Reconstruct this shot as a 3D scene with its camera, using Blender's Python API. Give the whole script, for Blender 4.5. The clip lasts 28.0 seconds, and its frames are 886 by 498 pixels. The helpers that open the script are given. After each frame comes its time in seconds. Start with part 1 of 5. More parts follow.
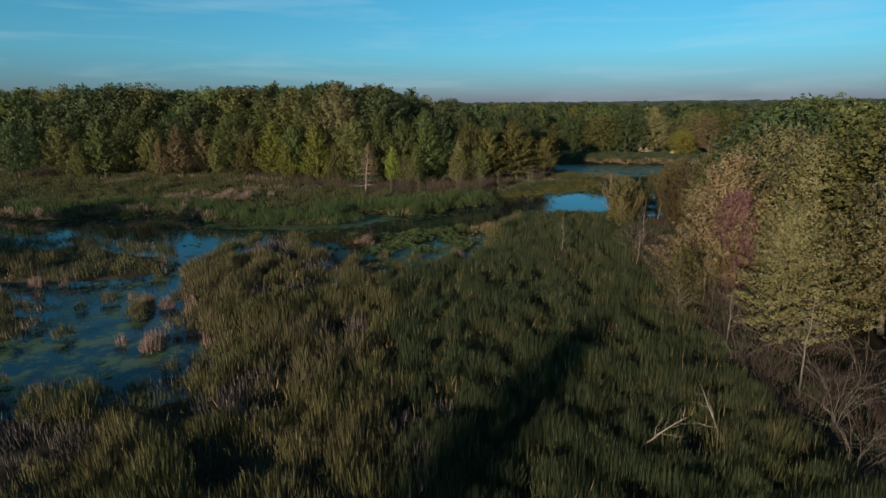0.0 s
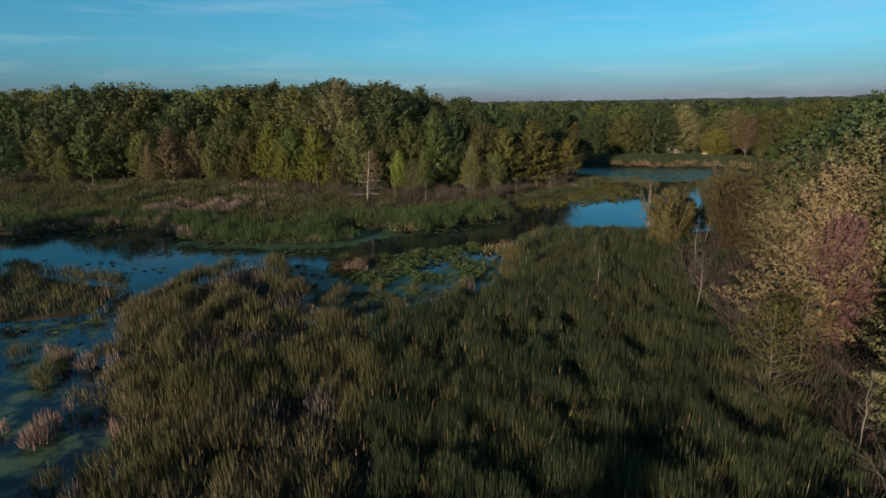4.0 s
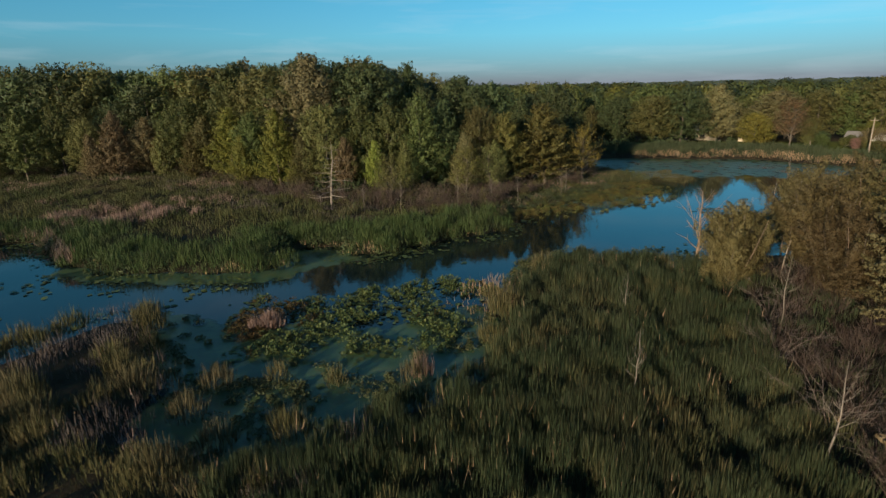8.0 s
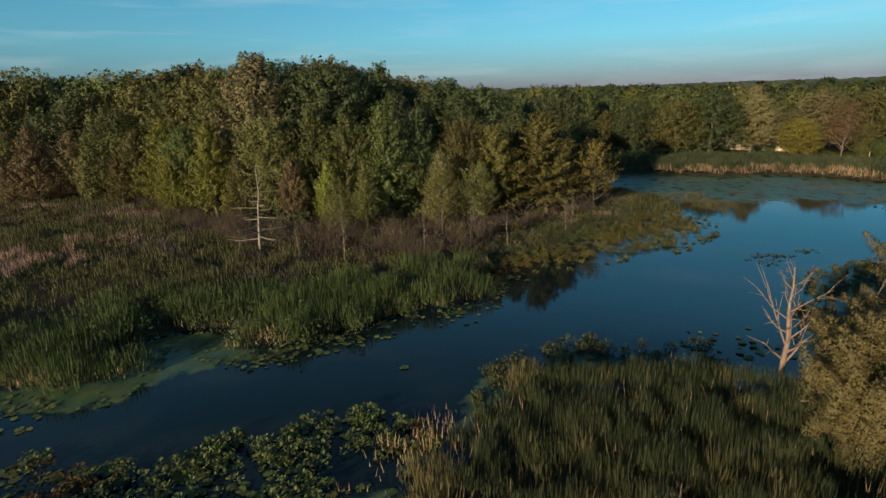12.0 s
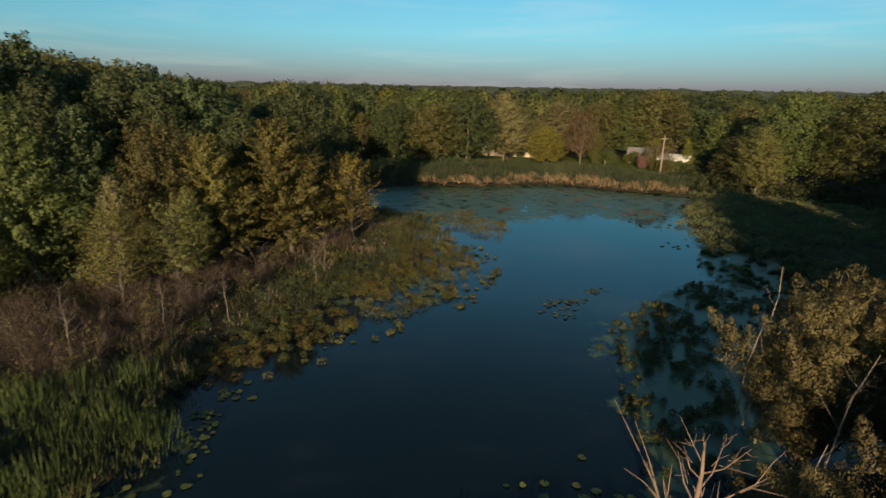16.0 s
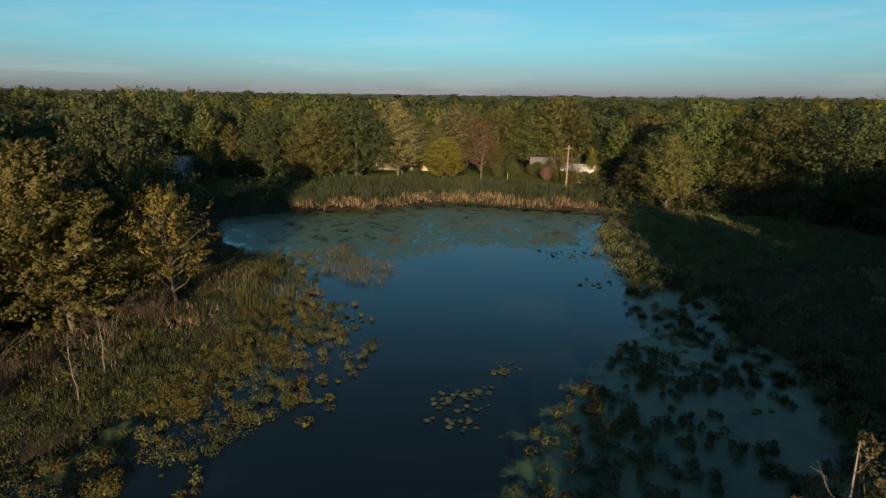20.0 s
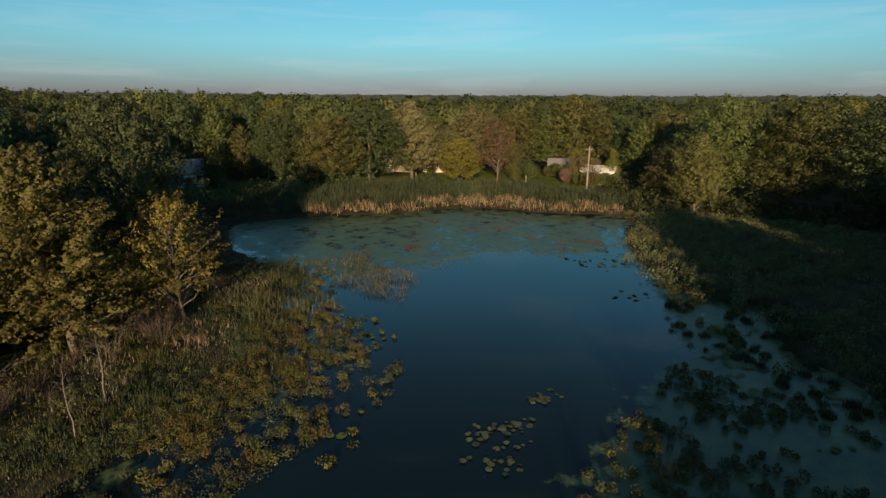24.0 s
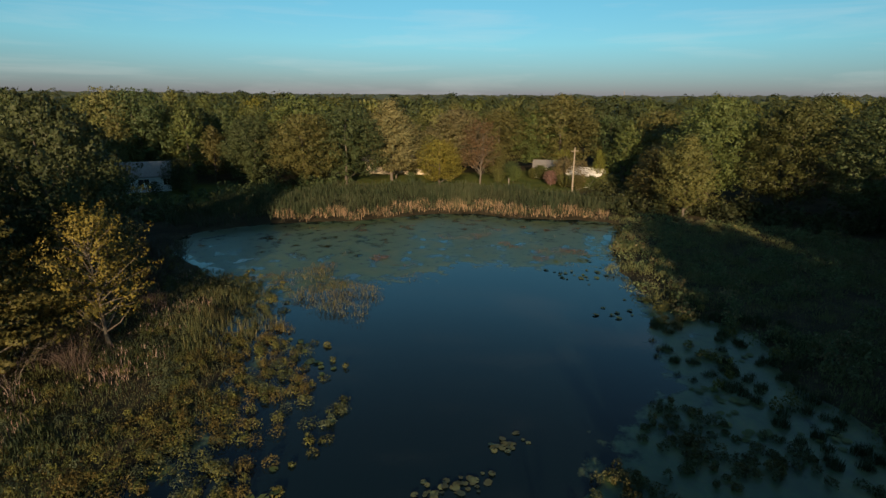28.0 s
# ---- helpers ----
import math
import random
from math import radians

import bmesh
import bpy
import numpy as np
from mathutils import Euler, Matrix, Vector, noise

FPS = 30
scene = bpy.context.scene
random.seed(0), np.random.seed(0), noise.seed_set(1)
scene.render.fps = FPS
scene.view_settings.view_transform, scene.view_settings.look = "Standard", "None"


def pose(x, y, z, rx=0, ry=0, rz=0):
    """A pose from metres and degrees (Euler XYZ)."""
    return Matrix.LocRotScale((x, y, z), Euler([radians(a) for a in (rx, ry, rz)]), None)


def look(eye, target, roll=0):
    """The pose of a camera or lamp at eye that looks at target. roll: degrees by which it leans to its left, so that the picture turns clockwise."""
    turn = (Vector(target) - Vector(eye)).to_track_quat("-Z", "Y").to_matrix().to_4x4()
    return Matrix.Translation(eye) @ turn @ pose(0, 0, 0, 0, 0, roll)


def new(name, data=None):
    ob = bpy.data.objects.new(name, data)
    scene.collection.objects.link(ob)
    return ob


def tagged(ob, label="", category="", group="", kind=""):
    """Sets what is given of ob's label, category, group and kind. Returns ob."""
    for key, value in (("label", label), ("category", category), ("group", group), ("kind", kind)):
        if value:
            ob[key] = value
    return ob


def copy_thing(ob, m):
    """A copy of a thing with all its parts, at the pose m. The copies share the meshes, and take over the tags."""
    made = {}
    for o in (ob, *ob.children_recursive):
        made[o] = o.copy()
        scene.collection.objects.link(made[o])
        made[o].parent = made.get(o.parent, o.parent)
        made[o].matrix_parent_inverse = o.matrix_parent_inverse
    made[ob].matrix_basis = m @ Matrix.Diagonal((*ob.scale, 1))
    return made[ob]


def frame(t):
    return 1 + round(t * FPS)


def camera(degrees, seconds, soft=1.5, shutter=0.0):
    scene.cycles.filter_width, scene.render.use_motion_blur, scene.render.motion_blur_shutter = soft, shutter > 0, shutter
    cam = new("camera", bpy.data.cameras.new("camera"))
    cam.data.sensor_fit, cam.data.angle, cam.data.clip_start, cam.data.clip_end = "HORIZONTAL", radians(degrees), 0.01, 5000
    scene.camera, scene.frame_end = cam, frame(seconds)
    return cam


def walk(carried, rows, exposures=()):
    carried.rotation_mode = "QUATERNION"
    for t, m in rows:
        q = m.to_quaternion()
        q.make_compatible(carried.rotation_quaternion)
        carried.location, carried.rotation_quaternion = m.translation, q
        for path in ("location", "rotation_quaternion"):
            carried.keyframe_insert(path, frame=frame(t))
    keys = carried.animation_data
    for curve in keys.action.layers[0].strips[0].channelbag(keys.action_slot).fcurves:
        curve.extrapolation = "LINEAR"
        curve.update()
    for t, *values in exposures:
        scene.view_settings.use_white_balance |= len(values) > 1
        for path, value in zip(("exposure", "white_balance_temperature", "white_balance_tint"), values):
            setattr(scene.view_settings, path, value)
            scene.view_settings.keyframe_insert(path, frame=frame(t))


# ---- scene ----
cam = camera(78.3, 28.0, shutter=0.25)
# seconds, x, y, z, yaw, pitch, roll
PATH = [
    (0, -13.40, -56.02, 16.55, -4.54, -14.74, -0.44),
    (1, -13.28, -54.44, 16.68, -4.09, -14.76, -0.56),
    (1.5, -13.07, -53.21, 16.65, -3.80, -14.78, -0.52),
    (2, -12.66, -51.41, 16.48, -3.51, -14.72, -0.72),
    (2.5, -12.52, -49.78, 16.41, -3.43, -14.73, -0.74),
    (3, -12.32, -48.19, 16.47, -3.23, -14.77, -0.68),
    (3.5, -11.95, -46.40, 16.47, -3.00, -14.76, -0.73),
    (5.5, -10.10, -38.32, 15.47, -2.23, -14.70, -0.97),
    (6, -9.40, -35.97, 15.37, -2.03, -14.61, -0.99),
    (6.5, -8.65, -33.42, 15.44, -1.83, -14.63, -1.08),
    (7, -7.87, -30.78, 15.51, -1.62, -14.69, -1.12),
    (7.5, -7.21, -28.20, 15.55, -1.49, -16.24, -1.04),
    (8, -6.40, -25.49, 15.65, -1.32, -16.27, -1.18),
    (8.5, -5.59, -22.80, 15.70, -1.15, -16.26, -1.18),
    (9, -4.76, -20.13, 15.73, -0.94, -16.21, -1.13),
    (9.5, -4.06, -17.70, 15.75, -0.78, -16.18, -1.19),
    (10, -3.29, -15.38, 15.65, -0.55, -16.11, -1.39),
    (10.5, -2.54, -13.18, 15.70, -0.29, -16.05, -1.51),
    (11, -1.94, -10.87, 15.75, -0.16, -16.07, -1.50),
    (11.5, -1.29, -8.63, 15.72, 0.03, -15.91, -1.53),
    (12, -0.68, -6.35, 15.76, 0.21, -15.85, -1.73),
    (12.5, 0.05, -4.06, 15.70, 0.49, -15.70, -1.91),
    (14.5, 2.35, 3.76, 15.93, -0.04, -16.16, -0.81),
    (15, 3.02, 6.47, 16.17, -12.36, -16.57, 0.36),
    (15.5, 3.63, 8.74, 16.09, -21.12, -16.40, 0.86),
    (16, 4.75, 10.78, 16.11, -24.80, -16.36, 1.09),
    (16.5, 5.93, 12.77, 16.10, -33.41, -16.09, 1.37),
    (17, 7.19, 14.48, 16.17, -35.79, -15.97, 1.39),
    (17.5, 8.68, 16.01, 16.17, -36.28, -15.90, 1.30),
    (18, 10.34, 17.35, 16.12, -36.56, -15.83, 1.00),
    (18.5, 12.08, 18.63, 16.14, -34.61, -15.82, 0.82),
    (19, 13.39, 19.75, 16.13, -34.70, -15.58, 0.90),
    (19.5, 14.12, 20.68, 16.04, -34.53, -15.44, 0.69),
    (20, 14.26, 21.69, 16.03, -34.45, -15.45, 0.74),
    (20.5, 14.02, 22.66, 15.98, -34.31, -15.45, 0.67),
    (21, 13.88, 23.49, 15.93, -34.07, -15.42, 0.56),
    (21.5, 13.89, 24.10, 15.92, -33.86, -15.43, 0.58),
    (23.5, 14.70, 25.08, 15.95, -33.56, -15.44, 0.49),
    (24, 14.99, 25.14, 15.97, -33.51, -15.44, 0.39),
    (24.5, 15.11, 25.03, 15.96, -33.57, -15.41, 0.43),
    (25, 15.23, 24.92, 15.97, -33.68, -15.49, 0.46),
    (25.5, 15.59, 25.06, 15.98, -33.75, -15.57, 0.46),
    (26, 16.14, 25.37, 15.92, -33.88, -15.57, 0.38),
    (26.5, 16.82, 25.89, 15.93, -34.02, -15.63, 0.45),
    (27, 17.71, 26.50, 15.93, -34.09, -15.64, 0.35),
    (27.5, 18.53, 27.16, 15.97, -34.25, -15.62, 0.43),
    (28, 19.16, 27.57, 15.94, -34.37, -15.47, 0.46),
]
walk(cam, [(t, pose(x, y, z) @ Matrix.Rotation(radians(yaw), 4, "Z") @ Matrix.Rotation(radians(90 + pitch), 4, "X")
            @ Matrix.Rotation(radians(roll), 4, "Z")) for t, x, y, z, yaw, pitch, roll in PATH],
     exposures=[(0, 0.43, 6500, 13), (6, 0.49, 6600, 14), (10, 0.60, 7000, 16), (14, 0.60, 7600, 19), (18, 0.59, 8100, 21), (28, 0.56, 8100, 21)])

# ---- light ----
SUN_ELEV = 12.5
SUN_DIR = Vector((-0.598, -0.801, 0.0))  # horizontal way towards the sun
world = bpy.data.worlds.new("sky")
scene.world = world
world.use_nodes = True
wn, wl = world.node_tree.nodes, world.node_tree.links
wn.clear()
w_out = wn.new("ShaderNodeOutputWorld")
w_bg = wn.new("ShaderNodeBackground")
w_sky = wn.new("ShaderNodeTexSky")
w_sky.sky_type = "NISHITA"
w_sky.sun_disc = False
w_sky.sun_elevation = radians(SUN_ELEV)
w_sky.sun_rotation = math.atan2(SUN_DIR.x, SUN_DIR.y)
w_sky.altitude = 200
w_sky.air_density = 1.0
w_sky.dust_density = 0.6
w_sky.ozone_density = 2.0
w_bg.inputs["Strength"].default_value = 0.086
# thin high cloud streaks
w_tc = wn.new("ShaderNodeTexCoord")
w_map = wn.new("ShaderNodeMapping")
w_map.inputs["Scale"].default_value = (1.6, 1.6, 16.0)
w_map.inputs["Rotation"].default_value = (radians(3), radians(4), 0)
w_noise = wn.new("ShaderNodeTexNoise")
w_noise.inputs["Scale"].default_value = 2.2
w_noise.inputs["Detail"].default_value = 7
w_noise.inputs["Roughness"].default_value = 0.55
w_noise.inputs["Distortion"].default_value = 0.4
w_ramp = wn.new("ShaderNodeValToRGB")
w_ramp.color_ramp.elements[0].position, w_ramp.color_ramp.elements[0].color = 0.52, (0, 0, 0, 1)
w_ramp.color_ramp.elements[1].position, w_ramp.color_ramp.elements[1].color = 0.90, (0.32, 0.32, 0.32, 1)
w_tint = wn.new("ShaderNodeMix")
w_tint.data_type, w_tint.blend_type = "RGBA", "MULTIPLY"
w_tint.inputs["Factor"].default_value = 1.0
w_sep = wn.new("ShaderNodeSeparateXYZ")
wl.new(w_tc.outputs["Generated"], w_sep.inputs["Vector"])
w_grad = wn.new("ShaderNodeValToRGB")  # haze low down, clear blue above
w_grad.color_ramp.elements[0].position, w_grad.color_ramp.elements[0].color = 0.0, (0.30, 0.36, 0.74, 1)
w_grad.color_ramp.elements[1].position, w_grad.color_ramp.elements[1].color = 0.22, (0.25, 0.95, 1.10, 1)
w_top = w_grad.color_ramp.elements.new(0.55)
w_top.color = (0.46, 0.78, 0.86, 1)
w_up = w_grad.color_ramp.elements.new(0.36)
w_up.color = (0.40, 1.22, 1.38, 1)
w_mid = w_grad.color_ramp.elements.new(0.09)
w_mid.color = (0.30, 0.80, 1.08, 1)
wl.new(w_sep.outputs["Z"], w_grad.inputs["Fac"])
wl.new(w_grad.outputs["Color"], w_tint.inputs[7])
w_mix = wn.new("ShaderNodeMix")
w_mix.data_type = "RGBA"
w_mix.inputs[7].default_value = (5.0, 6.2, 6.8, 1)
wl.new(w_tc.outputs["Generated"], w_map.inputs["Vector"])
wl.new(w_map.outputs["Vector"], w_noise.inputs["Vector"])
wl.new(w_noise.outputs["Fac"], w_ramp.inputs["Fac"])
wl.new(w_sky.outputs["Color"], w_tint.inputs[6])
wl.new(w_tint.outputs[2], w_mix.inputs[6])
wl.new(w_ramp.outputs["Color"], w_mix.inputs["Factor"])
wl.new(w_mix.outputs[2], w_bg.inputs["Color"])
wl.new(w_bg.outputs["Background"], w_out.inputs["Surface"])

sun_data = bpy.data.lights.new("sun", "SUN")
sun_data.energy = 5.0
sun_data.angle = radians(0.6)
sun_data.color = (1.0, 0.82, 0.55)
sun = new("sun", sun_data)
sun.matrix_world = look((0, 0, 0), -(SUN_DIR * math.cos(radians(SUN_ELEV)) + Vector((0, 0, math.sin(radians(SUN_ELEV))))))

# ---- materials ----


def mat(name):
    m = bpy.data.materials.new(name)
    m.use_nodes = True
    nodes, links = m.node_tree.nodes, m.node_tree.links
    return m, nodes, links, nodes["Principled BSDF"]


def ramp(nodes, stops):
    r = nodes.new("ShaderNodeValToRGB")
    e = r.color_ramp.elements
    e[0].position, e[0].color = stops[0][0], (*stops[0][1], 1)
    e[1].position, e[1].color = stops[-1][0], (*stops[-1][1], 1)
    for p, c in stops[1:-1]:
        k = e.new(p)
        k.color = (*c, 1)
    return r


def noise_node(nodes, links, scale, detail=4, rough=0.55, vec=None):
    n = nodes.new("ShaderNodeTexNoise")
    n.inputs["Scale"].default_value, n.inputs["Detail"].default_value, n.inputs["Roughness"].default_value = scale, detail, rough
    if vec is None:
        g = nodes.new("ShaderNodeNewGeometry")
        vec = g.outputs["Position"]
    links.new(vec, n.inputs["Vector"])
    return n


def mixc(nodes, links, fac, a, b, blend="MIX"):
    m = nodes.new("ShaderNodeMix")
    m.data_type, m.blend_type = "RGBA", blend
    for socket, v in ((m.inputs["Factor"], fac), (m.inputs[6], a), (m.inputs[7], b)):
        if isinstance(v, tuple):
            socket.default_value = (*v, 1)
        elif isinstance(v, (int, float)):
            socket.default_value = v
        else:
            links.new(v, socket)
    return m.outputs[2]


def leaf_mat(name, dark, mid, light, thin=0.27, patch=0.25):
    """Foliage: colour varies leaf by leaf, tree by tree and in patches a few metres wide."""
    m, nodes, links, p = mat(name)
    geo = nodes.new("ShaderNodeNewGeometry")
    dark = tuple(0.5 * (a + b) for a, b in zip(dark, mid))
    r = ramp(nodes, [(0.0, dark), (0.6, mid), (1.0, light)])
    links.new(geo.outputs["Random Per Island"], r.inputs["Fac"])
    obj = nodes.new("ShaderNodeObjectInfo")
    hsv = nodes.new("ShaderNodeHueSaturation")
    mr = nodes.new("ShaderNodeMapRange")
    mr.inputs["To Min"].default_value, mr.inputs["To Max"].default_value = 0.478, 0.522
    links.new(obj.outputs["Random"], mr.inputs["Value"])
    links.new(mr.outputs["Result"], hsv.inputs["Hue"])
    n = noise_node(nodes, links, patch, 3)
    mv = nodes.new("ShaderNodeMapRange")
    mv.inputs["From Min"].default_value, mv.inputs["From Max"].default_value = 0.3, 0.7
    mv.inputs["To Min"].default_value, mv.inputs["To Max"].default_value = 0.80, 1.18
    links.new(n.outputs["Fac"], mv.inputs["Value"])
    mo = nodes.new("ShaderNodeMapRange")
    mo.inputs["To Min"].default_value, mo.inputs["To Max"].default_value = 0.72, 1.36
    links.new(obj.outputs["Random"], mo.inputs["Value"])
    mm = nodes.new("ShaderNodeMath")
    mm.operation = "MULTIPLY"
    links.new(mv.outputs["Result"], mm.inputs[0])
    links.new(mo.outputs["Result"], mm.inputs[1])
    links.new(mm.outputs["Value"], hsv.inputs["Value"])
    links.new(r.outputs["Color"], hsv.inputs["Color"])
    links.new(hsv.outputs["Color"], p.inputs["Base Color"])
    p.inputs["Roughness"].default_value = 0.6
    p.inputs["Specular IOR Level"].default_value = 0.25
    t = nodes.new("ShaderNodeBsdfTranslucent")
    links.new(hsv.outputs["Color"], t.inputs["Color"])
    mix = nodes.new("ShaderNodeMixShader")
    mix.inputs["Fac"].default_value = thin
    links.new(p.outputs["BSDF"], mix.inputs[1])
    links.new(t.outputs["BSDF"], mix.inputs[2])
    links.new(mix.outputs["Shader"], nodes["Material Output"].inputs["Surface"])
    return m


LEAF = {
    "green": leaf_mat("leaf_green", (0.048, 0.064, 0.021), (0.07, 0.088, 0.028), (0.1, 0.116, 0.04)),
    # dark green trees, and also woods whose shade is put into the leaf colour
    "deep": leaf_mat("leaf_deep_green", (0.032, 0.046, 0.02), (0.046, 0.064, 0.026), (0.064, 0.084, 0.034)),
    "olive": leaf_mat("leaf_olive", (0.07, 0.074, 0.026), (0.098, 0.101, 0.034), (0.136, 0.133, 0.05)),
    "lime": leaf_mat("leaf_yellow_green", (0.095, 0.112, 0.022), (0.135, 0.152, 0.03), (0.18, 0.192, 0.044)),
    "gold": leaf_mat("leaf_gold", (0.11, 0.09, 0.02), (0.148, 0.118, 0.026), (0.2, 0.158, 0.04)),
    "rust": leaf_mat("leaf_rust", (0.086, 0.066, 0.036), (0.122, 0.094, 0.05), (0.16, 0.124, 0.068)),
    "yellow": leaf_mat("leaf_yellow", (0.11, 0.10, 0.022), (0.15, 0.135, 0.028), (0.20, 0.175, 0.044)),
    "orange": leaf_mat("leaf_orange", (0.13, 0.092, 0.044), (0.18, 0.128, 0.06), (0.235, 0.17, 0.082)),
    "plum": leaf_mat("leaf_plum", (0.12, 0.062, 0.062), (0.17, 0.088, 0.088), (0.22, 0.118, 0.112)),
    "silver": leaf_mat("leaf_pale", (0.102, 0.098, 0.047), (0.144, 0.136, 0.064), (0.196, 0.18, 0.09)),
    "ashgold": leaf_mat("leaf_ash_gold", (0.066, 0.066, 0.02), (0.094, 0.09, 0.026), (0.132, 0.12, 0.038)),
    "blush": leaf_mat("leaf_blush", (0.13, 0.102, 0.058), (0.185, 0.145, 0.08), (0.25, 0.195, 0.11)),
    "willow": leaf_mat("leaf_willow", (0.066, 0.055, 0.026), (0.098, 0.082, 0.036), (0.14, 0.113, 0.052)),
    "lawnbush": leaf_mat("leaf_bush", (0.036, 0.052, 0.024), (0.066, 0.088, 0.038), (0.105, 0.122, 0.055), patch=0.5),
    "spatter": leaf_mat("leaf_spatterdock", (0.036, 0.05, 0.017), (0.054, 0.068, 0.022), (0.088, 0.088, 0.027), patch=0.7),
    "pad": leaf_mat("leaf_lily_pad", (0.036, 0.052, 0.018), (0.058, 0.078, 0.025), (0.098, 0.105, 0.034), 0.1, 0.7),
    "sedgeblue": leaf_mat("leaf_blue_sedge", (0.036, 0.052, 0.03), (0.056, 0.076, 0.042), (0.09, 0.105, 0.056), patch=0.5),
    "raft": leaf_mat("leaf_raft_pad", (0.05, 0.064, 0.034), (0.072, 0.086, 0.046), (0.10, 0.11, 0.06), 0.1, 0.7),
    "dock": leaf_mat("leaf_dock_brown", (0.050, 0.040, 0.015), (0.088, 0.070, 0.022), (0.130, 0.100, 0.030), patch=0.7),
}


def reed_mat(name, stops, patch_stops, patch_scale, mixf=0.5):
    m, nodes, links, p = mat(name)
    geo = nodes.new("ShaderNodeNewGeometry")
    r = ramp(nodes, stops)
    links.new(geo.outputs["Random Per Island"], r.inputs["Fac"])
    n = noise_node(nodes, links, patch_scale, 5, 0.6)
    pr = ramp(nodes, patch_stops)
    links.new(n.outputs["Fac"], pr.inputs["Fac"])
    c = mixc(nodes, links, mixf, r.outputs["Color"], pr.outputs["Color"])
    links.new(c, p.inputs["Base Color"])
    p.inputs["Roughness"].default_value = 0.65
    p.inputs["Specular IOR Level"].default_value = 0.2
    t = nodes.new("ShaderNodeBsdfTranslucent")
    links.new(c, t.inputs["Color"])
    mix = nodes.new("ShaderNodeMixShader")
    mix.inputs["Fac"].default_value = 0.25
    links.new(p.outputs["BSDF"], mix.inputs[1])
    links.new(t.outputs["BSDF"], mix.inputs[2])
    links.new(mix.outputs["Shader"], nodes["Material Output"].inputs["Surface"])
    return m


REED_GREEN = reed_mat("reed_green", [(0, (0.020, 0.030, 0.014)), (0.6, (0.037, 0.055, 0.025)), (0.93, (0.072, 0.080, 0.042)), (1, (0.17, 0.14, 0.09))],
                      [(0.35, (0.024, 0.043, 0.023)), (0.5, (0.037, 0.054, 0.027)), (0.64, (0.056, 0.061, 0.034))], 0.11)
REED_LIGHT = reed_mat("reed_light", [(0, (0.028, 0.036, 0.018)), (0.6, (0.058, 0.068, 0.031)), (0.94, (0.11, 0.10, 0.046)), (1, (0.20, 0.16, 0.09))],
                      [(0.35, (0.036, 0.058, 0.029)), (0.5, (0.066, 0.075, 0.032)), (0.62, (0.112, 0.092, 0.047))], 0.3)
REED_LUSH = reed_mat("reed_lush", [(0, (0.024, 0.046, 0.014)), (0.6, (0.048, 0.084, 0.026)), (1, (0.085, 0.11, 0.04))],
                     [(0.35, (0.032, 0.066, 0.022)), (0.6, (0.062, 0.086, 0.030))], 0.3)
REED_OLIVE = reed_mat("reed_olive", [(0, (0.030, 0.036, 0.015)), (0.6, (0.073, 0.076, 0.033)), (0.94, (0.145, 0.12, 0.06)), (1, (0.24, 0.19, 0.11))],
                      [(0.32, (0.052, 0.066, 0.024)), (0.48, (0.094, 0.086, 0.038)), (0.62, (0.115, 0.092, 0.062))], 0.13)
REED_TAN = reed_mat("reed_tan", [(0, (0.12, 0.085, 0.05)), (0.6, (0.27, 0.185, 0.115)), (1, (0.46, 0.33, 0.22))],
                    [(0.35, (0.22, 0.15, 0.09)), (0.6, (0.34, 0.23, 0.16))], 0.4)
REED_PINK = reed_mat("reed_faded", [(0, (0.10, 0.066, 0.056)), (0.6, (0.21, 0.145, 0.125)), (1, (0.38, 0.29, 0.26))],
                     [(0.35, (0.16, 0.105, 0.09)), (0.6, (0.26, 0.175, 0.15))], 0.4)
REED_GREY = reed_mat("reed_grey", [(0, (0.05, 0.042, 0.040)), (0.6, (0.10, 0.084, 0.080)), (1, (0.18, 0.155, 0.15))],
                     [(0.35, (0.08, 0.066, 0.062)), (0.6, (0.12, 0.095, 0.090))], 0.4)
BRUSH = reed_mat("brush_twigs", [(0, (0.030, 0.020, 0.018)), (0.6, (0.080, 0.056, 0.048)), (1, (0.15, 0.11, 0.095))],
                 [(0.35, (0.050, 0.040, 0.036)), (0.6, (0.095, 0.074, 0.064))], 0.2)
GRASS = reed_mat("meadow_grass", [(0, (0.022, 0.034, 0.012)), (0.6, (0.055, 0.066, 0.022)), (1, (0.11, 0.10, 0.04))],
                 [(0.35, (0.030, 0.050, 0.018)), (0.5, (0.058, 0.064, 0.025)), (0.62, (0.084, 0.072, 0.042))], 0.09)
# sedge colours raised to stand in for skylight that the shaded marsh lacks
SEDGE = reed_mat("sedge_lightened", [(0, (0.070, 0.088, 0.038)), (0.6, (0.120, 0.138, 0.062)), (1, (0.17, 0.165, 0.085))],
                 [(0.35, (0.075, 0.105, 0.045)), (0.5, (0.105, 0.115, 0.050)), (0.64, (0.135, 0.100, 0.065))], 0.16)


